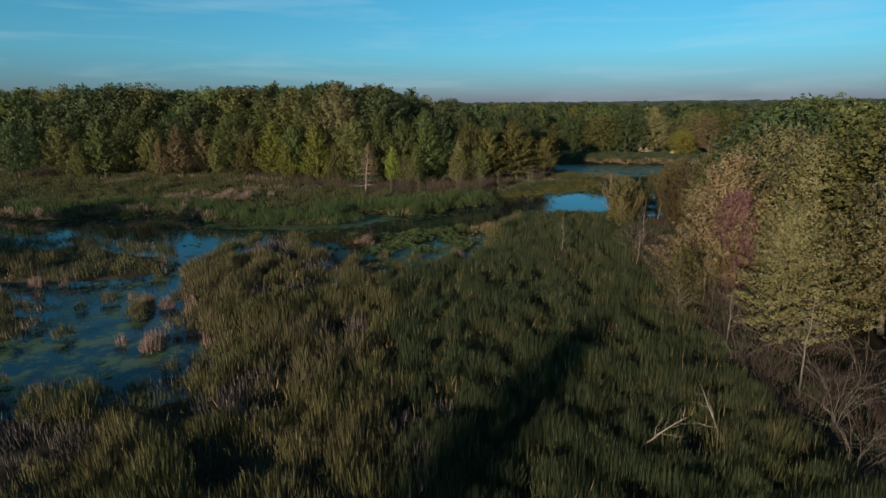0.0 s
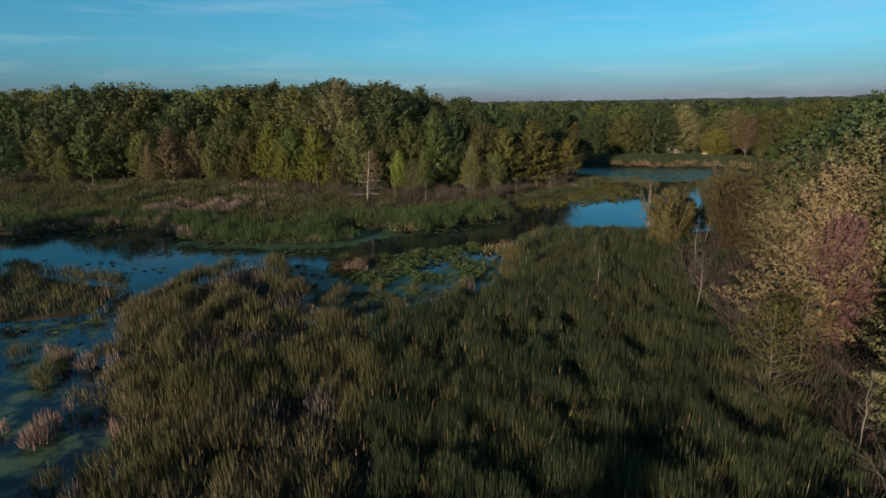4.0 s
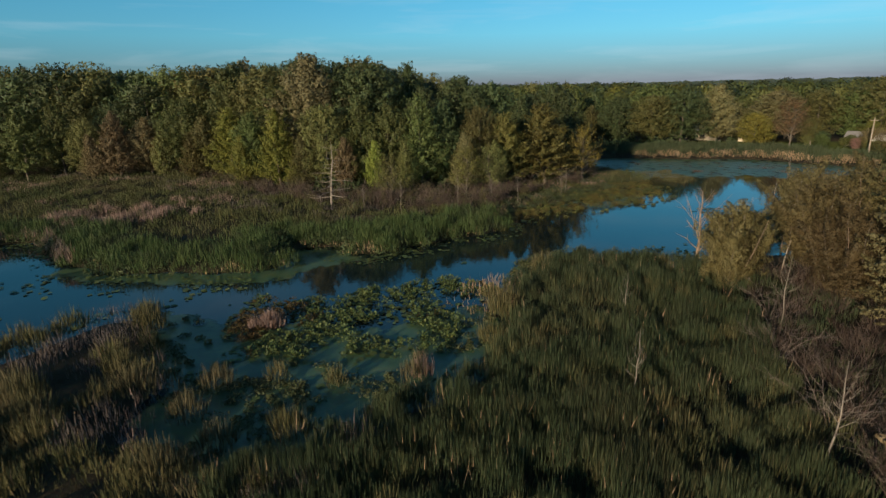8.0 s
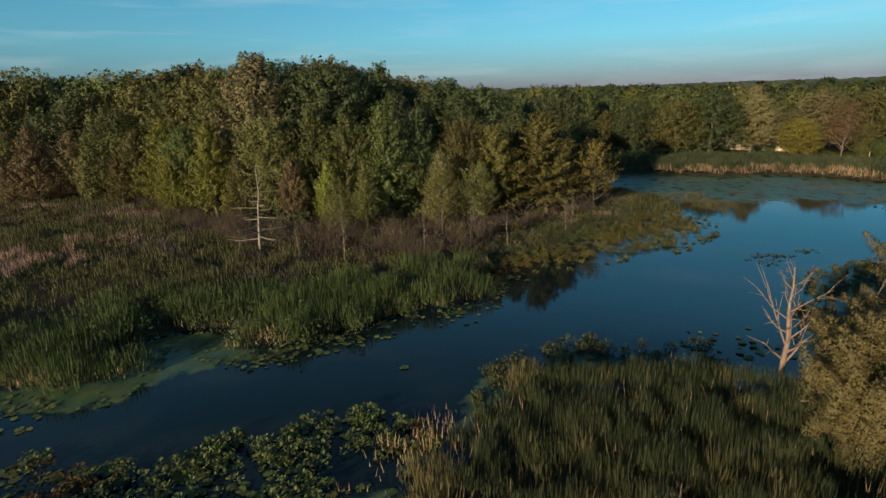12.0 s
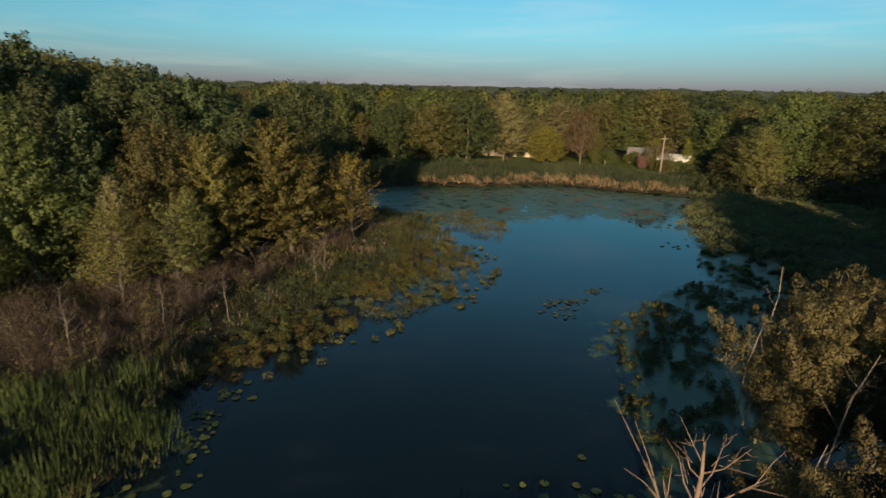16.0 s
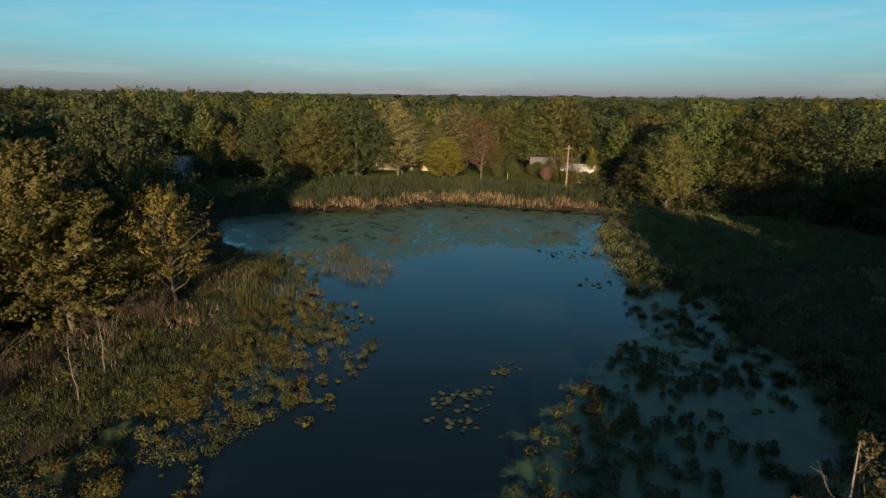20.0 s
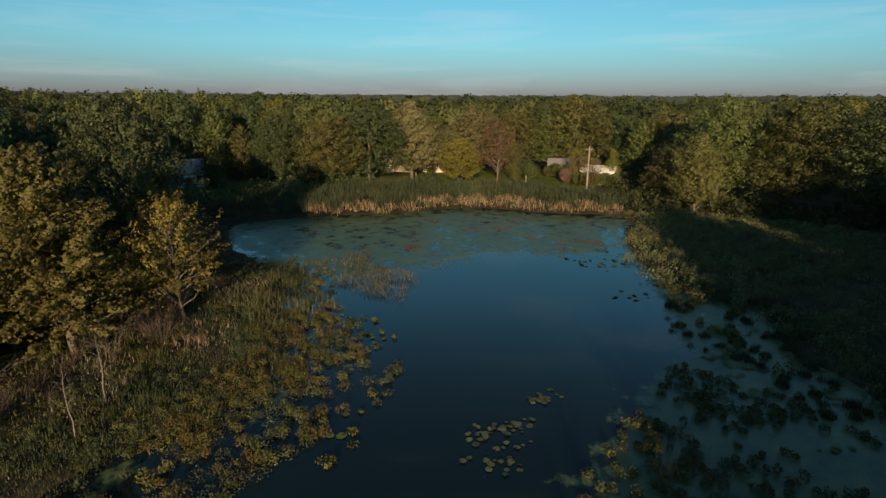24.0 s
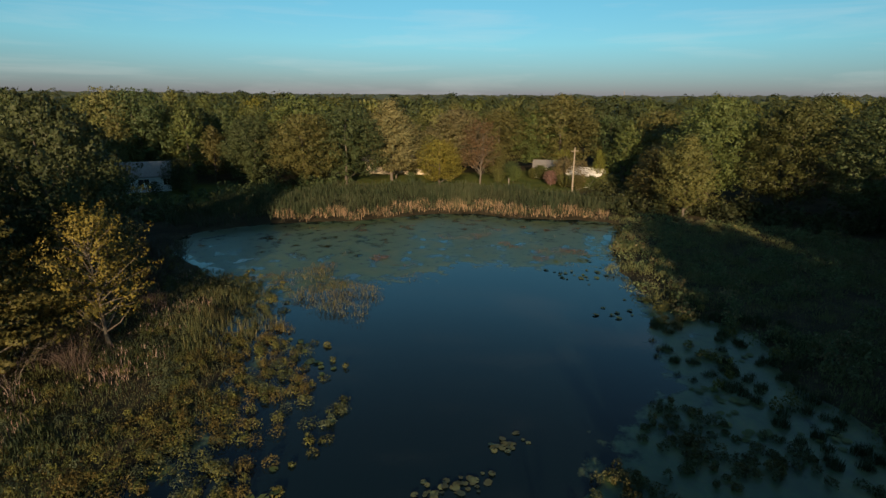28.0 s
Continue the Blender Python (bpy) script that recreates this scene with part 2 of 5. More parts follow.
def bark_mat(name, a, b, scale=6.0):
    m, nodes, links, p = mat(name)
    tc = nodes.new("ShaderNodeTexCoord")
    mp = nodes.new("ShaderNodeMapping")
    mp.inputs["Scale"].default_value = (1, 1, 0.2)
    links.new(tc.outputs["Object"], mp.inputs["Vector"])
    n = noise_node(nodes, links, scale, 6, 0.65, mp.outputs["Vector"])
    r = ramp(nodes, [(0.3, a), (0.7, b)])
    links.new(n.outputs["Fac"], r.inputs["Fac"])
    links.new(r.outputs["Color"], p.inputs["Base Color"])
    p.inputs["Roughness"].default_value = 0.9
    bump = nodes.new("ShaderNodeBump")
    bump.inputs["Strength"].default_value = 0.5
    links.new(n.outputs["Fac"], bump.inputs["Height"])
    links.new(bump.outputs["Normal"], p.inputs["Normal"])
    return m


BARK = bark_mat("bark", (0.05, 0.042, 0.034), (0.13, 0.11, 0.09))
DEAD = bark_mat("dead_wood", (0.11, 0.094, 0.08), (0.27, 0.235, 0.205))
SAPLING = bark_mat("sapling_bark", (0.085, 0.074, 0.064), (0.20, 0.175, 0.152))
TWIG = bark_mat("grey_twigs", (0.075, 0.058, 0.052), (0.17, 0.135, 0.12))
DEAD_WARM = bark_mat("dead_wood_warm", (0.11, 0.078, 0.062), (0.24, 0.172, 0.138))
POLE = bark_mat("pole_wood", (0.16, 0.13, 0.10), (0.30, 0.26, 0.22), 12)


def plain_mat(name, color, rough=0.7, vary=0.12, scale=1.5, metal=0.0):
    m, nodes, links, p = mat(name)
    n = noise_node(nodes, links, scale, 5)
    lo, hi = tuple(c * (1 - vary) for c in color), tuple(min(1, c * (1 + vary)) for c in color)
    r = ramp(nodes, [(0.3, lo), (0.7, hi)])
    links.new(n.outputs["Fac"], r.inputs["Fac"])
    links.new(r.outputs["Color"], p.inputs["Base Color"])
    p.inputs["Roughness"].default_value, p.inputs["Metallic"].default_value = rough, metal
    return m


WHITE_WALL = plain_mat("white_siding", (0.62, 0.61, 0.58), 0.6)
CREAM_WALL = plain_mat("cream_siding", (0.42, 0.36, 0.28), 0.7)
BLUE_WALL = plain_mat("blue_grey_siding", (0.42, 0.50, 0.55), 0.6)
ROOF_GREY = plain_mat("roof_shingle", (0.20, 0.19, 0.185), 0.9, 0.3, 4)
ROOF_WHITE = plain_mat("roof_white", (0.70, 0.70, 0.70), 0.6)
TRIM = plain_mat("white_trim", (0.78, 0.77, 0.74), 0.5, 0.05)

GLASS, gn, gl, gp = mat("window_glass")
gp.inputs["Base Color"].default_value = (0.02, 0.025, 0.03, 1)
gp.inputs["Roughness"].default_value = 0.06

# water with a floating film of duckweed, whose cover is a property of the sheet
WATER, n_, l_, p_ = mat("pond_water")
at_ = n_.new("ShaderNodeAttribute")
at_.attribute_name = "film"
fn_ = noise_node(n_, l_, 0.55, 7, 0.62)
fine_ = noise_node(n_, l_, 5.0, 4, 0.6)
add_ = n_.new("ShaderNodeMath")
add_.operation = "MULTIPLY_ADD"
l_.new(fn_.outputs["Fac"], add_.inputs[0])
add_.inputs[1].default_value = 1.6
l_.new(at_.outputs["Fac"], add_.inputs[2])
mr_ = n_.new("ShaderNodeMapRange")
mr_.inputs["From Min"].default_value, mr_.inputs["From Max"].default_value = 1.12, 1.30
l_.new(add_.outputs["Value"], mr_.inputs["Value"])
fc_ = ramp(n_, [(0.30, (0.018, 0.044, 0.026)), (0.50, (0.038, 0.078, 0.040)), (0.72, (0.085, 0.108, 0.044))])
l_.new(fn_.outputs["Fac"], fc_.inputs["Fac"])
fc2_ = mixc(n_, l_, 0.45, fc_.outputs["Color"], fine_.outputs["Color"], "SOFT_LIGHT")
l_.new(fc2_, p_.inputs["Base Color"])
p_.inputs["Roughness"].default_value = 0.40
p_.inputs["Specular IOR Level"].default_value = 0.32
clear_ = n_.new("ShaderNodeBsdfPrincipled")
clear_.inputs["Base Color"].default_value = (0.003, 0.010, 0.013, 1)
clear_.inputs["Roughness"].default_value = 0.03
clear_.inputs["IOR"].default_value = 1.33
rip_ = noise_node(n_, l_, 2.2, 3)
bmp_ = n_.new("ShaderNodeBump")
bmp_.inputs["Strength"].default_value, bmp_.inputs["Distance"].default_value = 0.06, 0.05
l_.new(rip_.outputs["Fac"], bmp_.inputs["Height"])
l_.new(bmp_.outputs["Normal"], clear_.inputs["Normal"])
mx_ = n_.new("ShaderNodeMixShader")
l_.new(mr_.outputs["Result"], mx_.inputs["Fac"])
l_.new(clear_.outputs["BSDF"], mx_.inputs[1])
l_.new(p_.outputs["BSDF"], mx_.inputs[2])
l_.new(mx_.outputs["Shader"], n_["Material Output"].inputs["Surface"])

# ground: wet peat and thatch in the marsh, lawn round the houses, leaf litter in the woods
GROUND, n_, l_, p_ = mat("marsh_ground")
at_ = n_.new("ShaderNodeAttribute")
at_.attribute_name = "lawn"
g1_ = noise_node(n_, l_, 0.35, 6, 0.6)
g2_ = noise_node(n_, l_, 6.0, 4, 0.6)
ra_ = ramp(n_, [(0.3, (0.022, 0.020, 0.014)), (0.5, (0.045, 0.038, 0.024)), (0.7, (0.070, 0.058, 0.036))])
rb_ = ramp(n_, [(0.3, (0.050, 0.075, 0.018)), (0.7, (0.10, 0.115, 0.030))])
l_.new(g1_.outputs["Fac"], ra_.inputs["Fac"])
l_.new(g1_.outputs["Fac"], rb_.inputs["Fac"])
gc_ = mixc(n_, l_, at_.outputs["Fac"], ra_.outputs["Color"], rb_.outputs["Color"])
l_.new(mixc(n_, l_, 0.5, gc_, g2_.outputs["Color"], "SOFT_LIGHT"), p_.inputs["Base Color"])
p_.inputs["Roughness"].default_value = 0.95
p_.inputs["Specular IOR Level"].default_value = 0.1
bmp_ = n_.new("ShaderNodeBump")
bmp_.inputs["Strength"].default_value, bmp_.inputs["Distance"].default_value = 0.6, 0.1
l_.new(g2_.outputs["Fac"], bmp_.inputs["Height"])
l_.new(bmp_.outputs["Normal"], p_.inputs["Normal"])

# ---- mesh helpers ----


def part(name, me, material, parent=None, label=""):
    """Link a mesh as one object, under a thing or under a part."""
    if isinstance(me, bmesh.types.BMesh):
        b, me = me, bpy.data.meshes.new(name)
        b.to_mesh(me)
        b.free()
    if material and not me.materials:
        me.materials.append(material)
    ob = new(name, me)
    if parent:
        ob.parent = parent
    return tagged(ob, label)


def np_mesh(name, verts, faces, smooth=False):
    """A mesh from arrays; all faces have the same number of corners."""
    verts, faces = np.asarray(verts, np.float32), np.asarray(faces, np.int32)
    me = bpy.data.meshes.new(name)
    nf, k = faces.shape
    me.vertices.add(len(verts))
    me.vertices.foreach_set("co", verts.ravel())
    me.loops.add(nf * k)
    me.loops.foreach_set("vertex_index", faces.ravel())
    me.polygons.add(nf)
    me.polygons.foreach_set("loop_start", np.arange(0, nf * k, k, dtype=np.int32))
    me.polygons.foreach_set("loop_total", np.full(nf, k, np.int32))
    if smooth:
        me.polygons.foreach_set("use_smooth", np.ones(nf, bool))
    me.update(calc_edges=True)
    return me


def joined(pieces):
    vs, fs, n = [], [], 0
    for v, f in pieces:
        vs.append(np.asarray(v, float))
        fs.append(np.asarray(f, int) + n)
        n += len(v)
    return np.concatenate(vs), np.concatenate(fs)


def tube(points, radii, sides=6):
    """A tapered tube along a line of points, in quads."""
    pts = np.asarray(points, float)
    way = np.gradient(pts, axis=0)
    way /= np.linalg.norm(way, axis=1, keepdims=True) + 1e-9
    ref = np.where(np.abs(way[:, 2:3]) > 0.9, [[1.0, 0, 0]], [[0, 0, 1.0]])
    u = np.cross(way, ref)
    u /= np.linalg.norm(u, axis=1, keepdims=True) + 1e-9
    v = np.cross(way, u)
    a = np.arange(sides) * 2 * np.pi / sides
    ring = u[:, None] * np.cos(a)[None, :, None] + v[:, None] * np.sin(a)[None, :, None]
    verts = (pts[:, None] + ring * np.asarray(radii, float)[:, None, None]).reshape(-1, 3)
    faces = []
    for i in range(len(pts) - 1):
        for j in range(sides):
            k = (j + 1) % sides
            faces.append((i * sides + j, i * sides + k, (i + 1) * sides + k, (i + 1) * sides + j))
    return verts, np.array(faces)


def unit(v):
    return v / (np.linalg.norm(v, axis=-1, keepdims=True) + 1e-9)


def soften(me, normals):
    """Shade leaves by the way their spray faces, as thin leaves scatter light."""
    me.polygons.foreach_set("use_smooth", np.ones(len(me.polygons), bool))
    me.normals_split_custom_set_from_vertices(np.repeat(unit(normals), 3, axis=0).astype(np.float32))
    return me


def leaf_quads(rng, centre, normal, size, aspect=0.62, droop=0.0):
    """One pointed, slightly folded leaf or spray of leaves at each centre."""
    n = len(centre)
    normal = unit(normal)
    t = unit(np.cross(normal, rng.normal(size=(n, 3))))
    if droop:
        t = unit(t - np.array([0, 0, droop]))
    b = np.cross(t, normal)
    s = size[:, None]
    v = np.stack([centre - t * s * 0.8 - b * s * aspect, centre - t * s * 0.8 + b * s * aspect, centre + t * s * 1.2], 1)
    return v.reshape(-1, 3), np.arange(3 * n).reshape(n, 3)


def sphere_dirs(rng, n):
    return unit(rng.normal(size=(n, 3)))


def inside(poly, x, y):
    """Which of the places lie inside a polygon."""
    px, py = np.array(poly, float).T
    qx, qy = np.roll(px, -1), np.roll(py, -1)
    hit = np.zeros(np.shape(x), bool)
    for ax, ay, bx, by in zip(px, py, qx, qy):
        cross = (ay > y) != (by > y)
        hit ^= cross & (x < (bx - ax) * (y - ay) / (by - ay + 1e-12) + ax)
    return hit


LATTICE = np.random.default_rng(5).random((8, 256, 256))


def value_noise(x, y, size, seed=0):
    """Smooth noise, 0 to 1, with bumps about size metres wide."""
    g = LATTICE[seed % 8]
    u, v = np.asarray(x) / size + 37.3 * seed, np.asarray(y) / size + 11.7 * seed
    i, j = np.floor(u).astype(int), np.floor(v).astype(int)
    fu, fv = u - i, v - j
    fu, fv = fu * fu * (3 - 2 * fu), fv * fv * (3 - 2 * fv)
    i, j, i1, j1 = i % 256, j % 256, (i + 1) % 256, (j + 1) % 256
    return (g[i, j] * (1 - fu) + g[i1, j] * fu) * (1 - fv) + (g[i, j1] * (1 - fu) + g[i1, j1] * fu) * fv


def fractal(x, y, size, seed=0):
    return (value_noise(x, y, size, seed) * 4 + value_noise(x, y, size / 2.1, seed + 1) * 2 + value_noise(x, y, size / 4.3, seed + 2)) / 7


# ---- plan of the place, in metres ----
CHANNEL = [(-160, 44), (-64, 31), (-58, 33), (-50, 34), (-42, 25), (-34, 21), (-25, 20), (-20, 23), (-12, 26), (-4, 31), (2, 34), (3, 43),
           (8, 47.5), (16, 51), (23, 54), (26, 58), (26, 64), (29, 71), (30, 78), (27, 90), (31, 97), (44, 95), (53, 92), (62, 90), (71, 81),
           (79, 73), (68, 66), (62, 62), (57, 54), (56, 48), (57, 44), (52, 40), (49, 34), (43, 26), (34, 22), (24, 24), (18, 20.5), (13, 20)]
CHANNEL += [(8, 20.5), (3.5, 20.5), (1, 18.5), (-1, 17), (-3, 10), (-2, 7), (-3, 4), (-6, 2), (-8.5, 0), (-12, -4), (-16, -7), (-19, -5), (-21, 0), (-22.5, 5), (-26, 11),
            (-30, 13), (-33, 10), (-35, 7.5), (-40, 7.5), (-45, 10), (-52, 12), (-60, 14), (-160, 18)]
POOL = [(-40, 8), (-39.5, 6), (-38, 2), (-38, -1), (-50, -3), (-70, -6), (-70, -34), (-42, -28.5), (-35, -27), (-29, -26.5), (-25, -24), (-26, -19), (-31, -16),
        (-33, -9), (-36, -3), (-34, 5), (-33, 9.5)]
SIDE_BED = [(-70, -8), (-48, -8), (-42, -11), (-40, -16), (-45, -19), (-70, -22)]
LEFT_BED = [(-160, 18), (-60, 14), (-52, 12), (-45, 10), (-40, 7.5), (-39.5, 6), (-38, 2), (-38, -1), (-50, -3), (-70, -6), (-160, -6)]
SOUTH_MARSH = [(-4, 13), (-1, 16), (2, 19.5), (8, 20), (13, 19), (20, 17), (13, 2), (10, -8), (9, -17), (6, -30), (5, -75), (-60, -75), (-55, -31), (-42, -28.5), (-35, -27), (-29, -26.5), (-25, -24),
               (-26, -19), (-31, -16), (-33, -9), (-36, -3), (-34, 5), (-31, 13.5), (-26, 12), (-22, 5), (-21, 0), (-19, -5), (-16, -7), (-12, -4), (-8.5, 0), (-6, 2), (-3, 4), (-2, 8)]
INLET = [(-22, 25), (-20.5, 29.5), (-16, 29.5), (-14.5, 26.5), (-18, 23)]
ALGAE = [(-27, 11), (-21, 12), (-15, 12), (-9, 9), (-4, 12), (-1, 8), (-3, 3), (-6, 2), (-8.5, 0), (-12, -4), (-16, -7), (-19, -5), (-21, 0), (-22.5, 5)]
PAD_FIELD = [(-21.5, 13), (-19.5, 15), (-16, 16), (-13, 16.6), (-10.5, 18), (-7.5, 16.8), (-5, 19.6), (-3, 18.5), (-2.8, 16), (-6, 13), (-4.8, 9.5), (-6, 7), (-11, 5), (-18, 6), (-21, 9.5)]
WEED = [(1, 18.5), (3, 24), (7, 26.7), (10.5, 25), (15, 25.6), (17, 22.5), (14, 19.5), (8, 20)]
NORTH_MARSH = [(-160, 44), (-64, 31), (-58, 33), (-50, 34), (-42, 25), (-34, 21), (-25, 20), (-20, 23), (-12, 26), (-4, 31), (2, 34), (4, 41), (-6, 43), (-14, 45),
               (-22, 50), (-33, 60), (-56, 84), (-74, 90), (-104, 84), (-160, 80)]
BRUSH_BAND = [(4, 41), (-6, 43), (-14, 45), (-22, 50), (-33, 60), (-56, 84), (-74, 90), (-104, 84), (-160, 80), (-160, 100), (-104, 96), (-75, 92), (-56, 88),
              (-36, 70), (-24, 61), (-12, 57), (0, 58), (10, 63), (20, 70), (24, 80), (26, 92), (28, 92), (26, 80), (23, 71), (16, 62), (9, 56), (3, 49), (0, 44)]
SHORE_PADS = [(2, 34), (1, 44), (3, 49), (9, 56), (16, 62), (23, 71), (27, 80), (33, 76), (32, 69), (29, 61), (29, 53), (25, 49), (18, 46), (10, 43), (4, 40)]
NORTH_POND = [(30, 66), (36, 70), (44, 66), (50, 70), (56, 62), (62, 62), (68, 66), (80, 73), (71, 83), (62, 92), (44, 97), (30, 99), (26, 92), (31, 78)]
FAR_REEDS = [(28, 97), (44, 95), (53, 92), (62, 90), (71, 81), (79, 73), (86, 80), (84, 92), (76, 104), (66, 111), (48, 113), (34, 110), (28, 104)]
EAST_MARSH = [(79, 73), (68, 66), (62, 62), (57, 54), (56, 48), (57, 44), (52, 40), (49, 34), (43, 26), (50, 12), (70, 18), (96, 32), (93, 46), (91, 60), (84, 72)]
EAST_FILM = [(23, 25), (26, 32), (29, 37), (34, 41), (43, 42), (47, 43), (50, 46), (54, 52), (60, 53), (60, 44), (55, 39), (52, 33), (46, 25), (34, 22)]
LAWN = [(34, 112), (48, 114), (66, 112), (76, 105), (85, 92), (98, 96), (110, 104), (104, 118), (86, 124), (70, 132), (50, 126), (34, 140), (20, 130)]

STEP = 0.5
GX, GY = np.arange(-160, 140, STEP), np.arange(-90, 170, STEP)
MX, MY = np.meshgrid(GX, GY, indexing="ij")
WX = MX + (fractal(MX, MY, 5.0, 1) - 0.5) * 5.0
WY = MY + (fractal(MX, MY, 5.0, 4) - 0.5) * 5.0


def raster(poly, warped=True):
    return inside(poly, WX, WY) if warped else inside(poly, MX, MY)


def blurred(a, n):
    a = a.astype(float)
    for axis in (0, 1):
        k = np.cumsum(np.pad(a, [(n + 1, n) if d == axis else (0, 0) for d in (0, 1)], mode="edge"), axis=axis)
        a = (np.take(k, range(2 * n + 1, k.shape[axis]), axis) - np.take(k, range(0, k.shape[axis] - 2 * n - 1), axis)) / (2 * n + 1)
    return a


def sample(grid, x, y):
    i = np.clip(((np.asarray(x) - GX[0]) / STEP).round().astype(int), 0, len(GX) - 1)
    j = np.clip(((np.asarray(y) - GY[0]) / STEP).round().astype(int), 0, len(GY) - 1)
    return grid[i, j]


wet = (raster(CHANNEL) | raster(POOL) | raster(INLET, False)) & ~raster(SIDE_BED)
wet_soft = blurred(wet, 2)
near_water = blurred(wet, 3)
bed_height = 0.22 - 0.95 * blurred(wet_soft, 2) + 0.16 * (fractal(MX, MY, 6, 2) - 0.5)


def ground_z(x, y):
    """Height of the ground, which rises a little away from the marsh."""
    z = sample(bed_height, x, y)
    far = np.maximum(np.hypot(np.asarray(x) + 5, np.asarray(y) - 20) - 120, 0)
    return z + np.minimum(far * 0.004, 6)


# ---- ground and water ----
def axis_steps(lo, hi, step, reach):
    core = np.arange(lo, hi + 0.01, step)
    out, d, w = [], 0, step
    while d < reach:
        w *= 1.35
        d += w
        out.append(d)
    return np.concatenate([(lo - np.array(out))[::-1], core, hi + np.array(out)])


xs, ys = axis_steps(-150, 130, 1.5, 3500), axis_steps(-85, 160, 1.5, 3500)
gx, gy = np.meshgrid(xs, ys, indexing="ij")
gz = ground_z(gx, gy)
idx = np.arange(gx.size).reshape(gx.shape)
quads = np.stack([idx[:-1, :-1], idx[1:, :-1], idx[1:, 1:], idx[:-1, 1:]], -1).reshape(-1, 4)
me = np_mesh("ground", np.stack([gx, gy, gz], -1).reshape(-1, 3), quads, True)
lawn_value = sample(blurred(raster(LAWN), 3), gx, gy) * ((gx < 138) & (gx > -158) & (gy < 168) & (gy > -88))
me.attributes.new("lawn", "FLOAT", "POINT").data.foreach_set("value", lawn_value.ravel().astype(np.float32))
tagged(part("ground", me, GROUND), "dark peaty marsh ground with lawn beside the houses", "ground", kind="structure")

wxs, wys = np.arange(-150, 90, 0.75), np.arange(-50, 106, 0.75)
gx, gy = np.meshgrid(wxs, wys, indexing="ij")
idx = np.arange(gx.size).reshape(gx.shape)
quads = np.stack([idx[:-1, :-1], idx[1:, :-1], idx[1:, 1:], idx[:-1, 1:]], -1).reshape(-1, 4)
near = sample(blurred(wet, 5), gx, gy)
keep = np.max(near.reshape(-1)[quads], 1) > 0.02
film = 0.8 * blurred(raster(INLET, False), 2) + 0.75 * blurred(raster(ALGAE), 4) + 0.40 * blurred(raster(POOL), 4) + 0.55 * blurred(raster(NORTH_POND), 5) + 0.72 * blurred(raster(EAST_FILM), 3)
N_FRINGE = [(-42, 26), (-34, 22), (-25, 21), (-20, 24), (-15, 26), (-13, 24.5), (-17, 22), (-22, 19.5), (-30, 18.5), (-40, 22)]
film += 0.6 * blurred(raster(N_FRINGE), 2) + 0.5 * blurred(raster(WEED), 3)
film += 0.35 * (blurred(~wet, 4) > 0.12) * raster(CHANNEL) * (MX < 40)
film = np.clip(blurred(film, 1), 0, 0.8)
used = np.unique(quads[keep])
renum = np.zeros(gx.size, int)
renum[used] = np.arange(len(used))
wv = np.stack([gx, gy, 0 * gx], -1).reshape(-1, 3)[used]
me = np_mesh("water", wv, renum[quads[keep]], True)
me.attributes.new("film", "FLOAT", "POINT").data.foreach_set("value", sample(film, wv[:, 0], wv[:, 1]).astype(np.float32))
tagged(part("water", me, WATER), "still dark pond water with drifting green duckweed film", "water", kind="structure")

# ---- reeds, grass, brush, pads ----


def scatter(rng, mask, per_m2, thin=None):
    """Random places on a mask of the plan, as many per square metre."""
    i, j = np.nonzero(mask)
    n = rng.poisson(per_m2 * STEP * STEP, len(i)) if thin is None else rng.poisson(per_m2 * STEP * STEP * thin[i, j])
    i, j = np.repeat(i, n), np.repeat(j, n)
    return GX[i] + (rng.random(len(i)) - 0.5) * STEP, GY[j] + (rng.random(len(i)) - 0.5) * STEP


def blades(rng, x, y, tall, wide, lean=0.25, flop=None, start=0.80):
    """Pointed leaf blades, many of which spring from their plant some way up."""
    n = len(x)
    z = np.maximum(ground_z(x, y), -0.25)
    a = rng.random(n) * 2 * np.pi
    side = np.stack([np.cos(a), np.sin(a), 0 * a], 1) * (wide * (0.7 + 0.6 * rng.random(n)))[:, None] * 0.5
    if flop is None:
        la = rng.random(n) * 2 * np.pi
        off = np.stack([np.cos(la), np.sin(la), 0 * la], 1) * (tall * lean * rng.random(n) ** 1.5)[:, None]
    else:
        off = np.concatenate([flop, np.zeros((n, 1))], 1) * tall[:, None]
    base = np.stack([x, y, z], 1)
    tip = base + off + np.stack([0 * x, 0 * x, tall], 1)
    base = base + (tip - base) * (start * (0.55 + 0.45 * rng.random(n)))[:, None]
    v = np.stack([base - side, base + side, tip], 1).reshape(-1, 3)
    return v, np.arange(3 * n).reshape(n, 3)


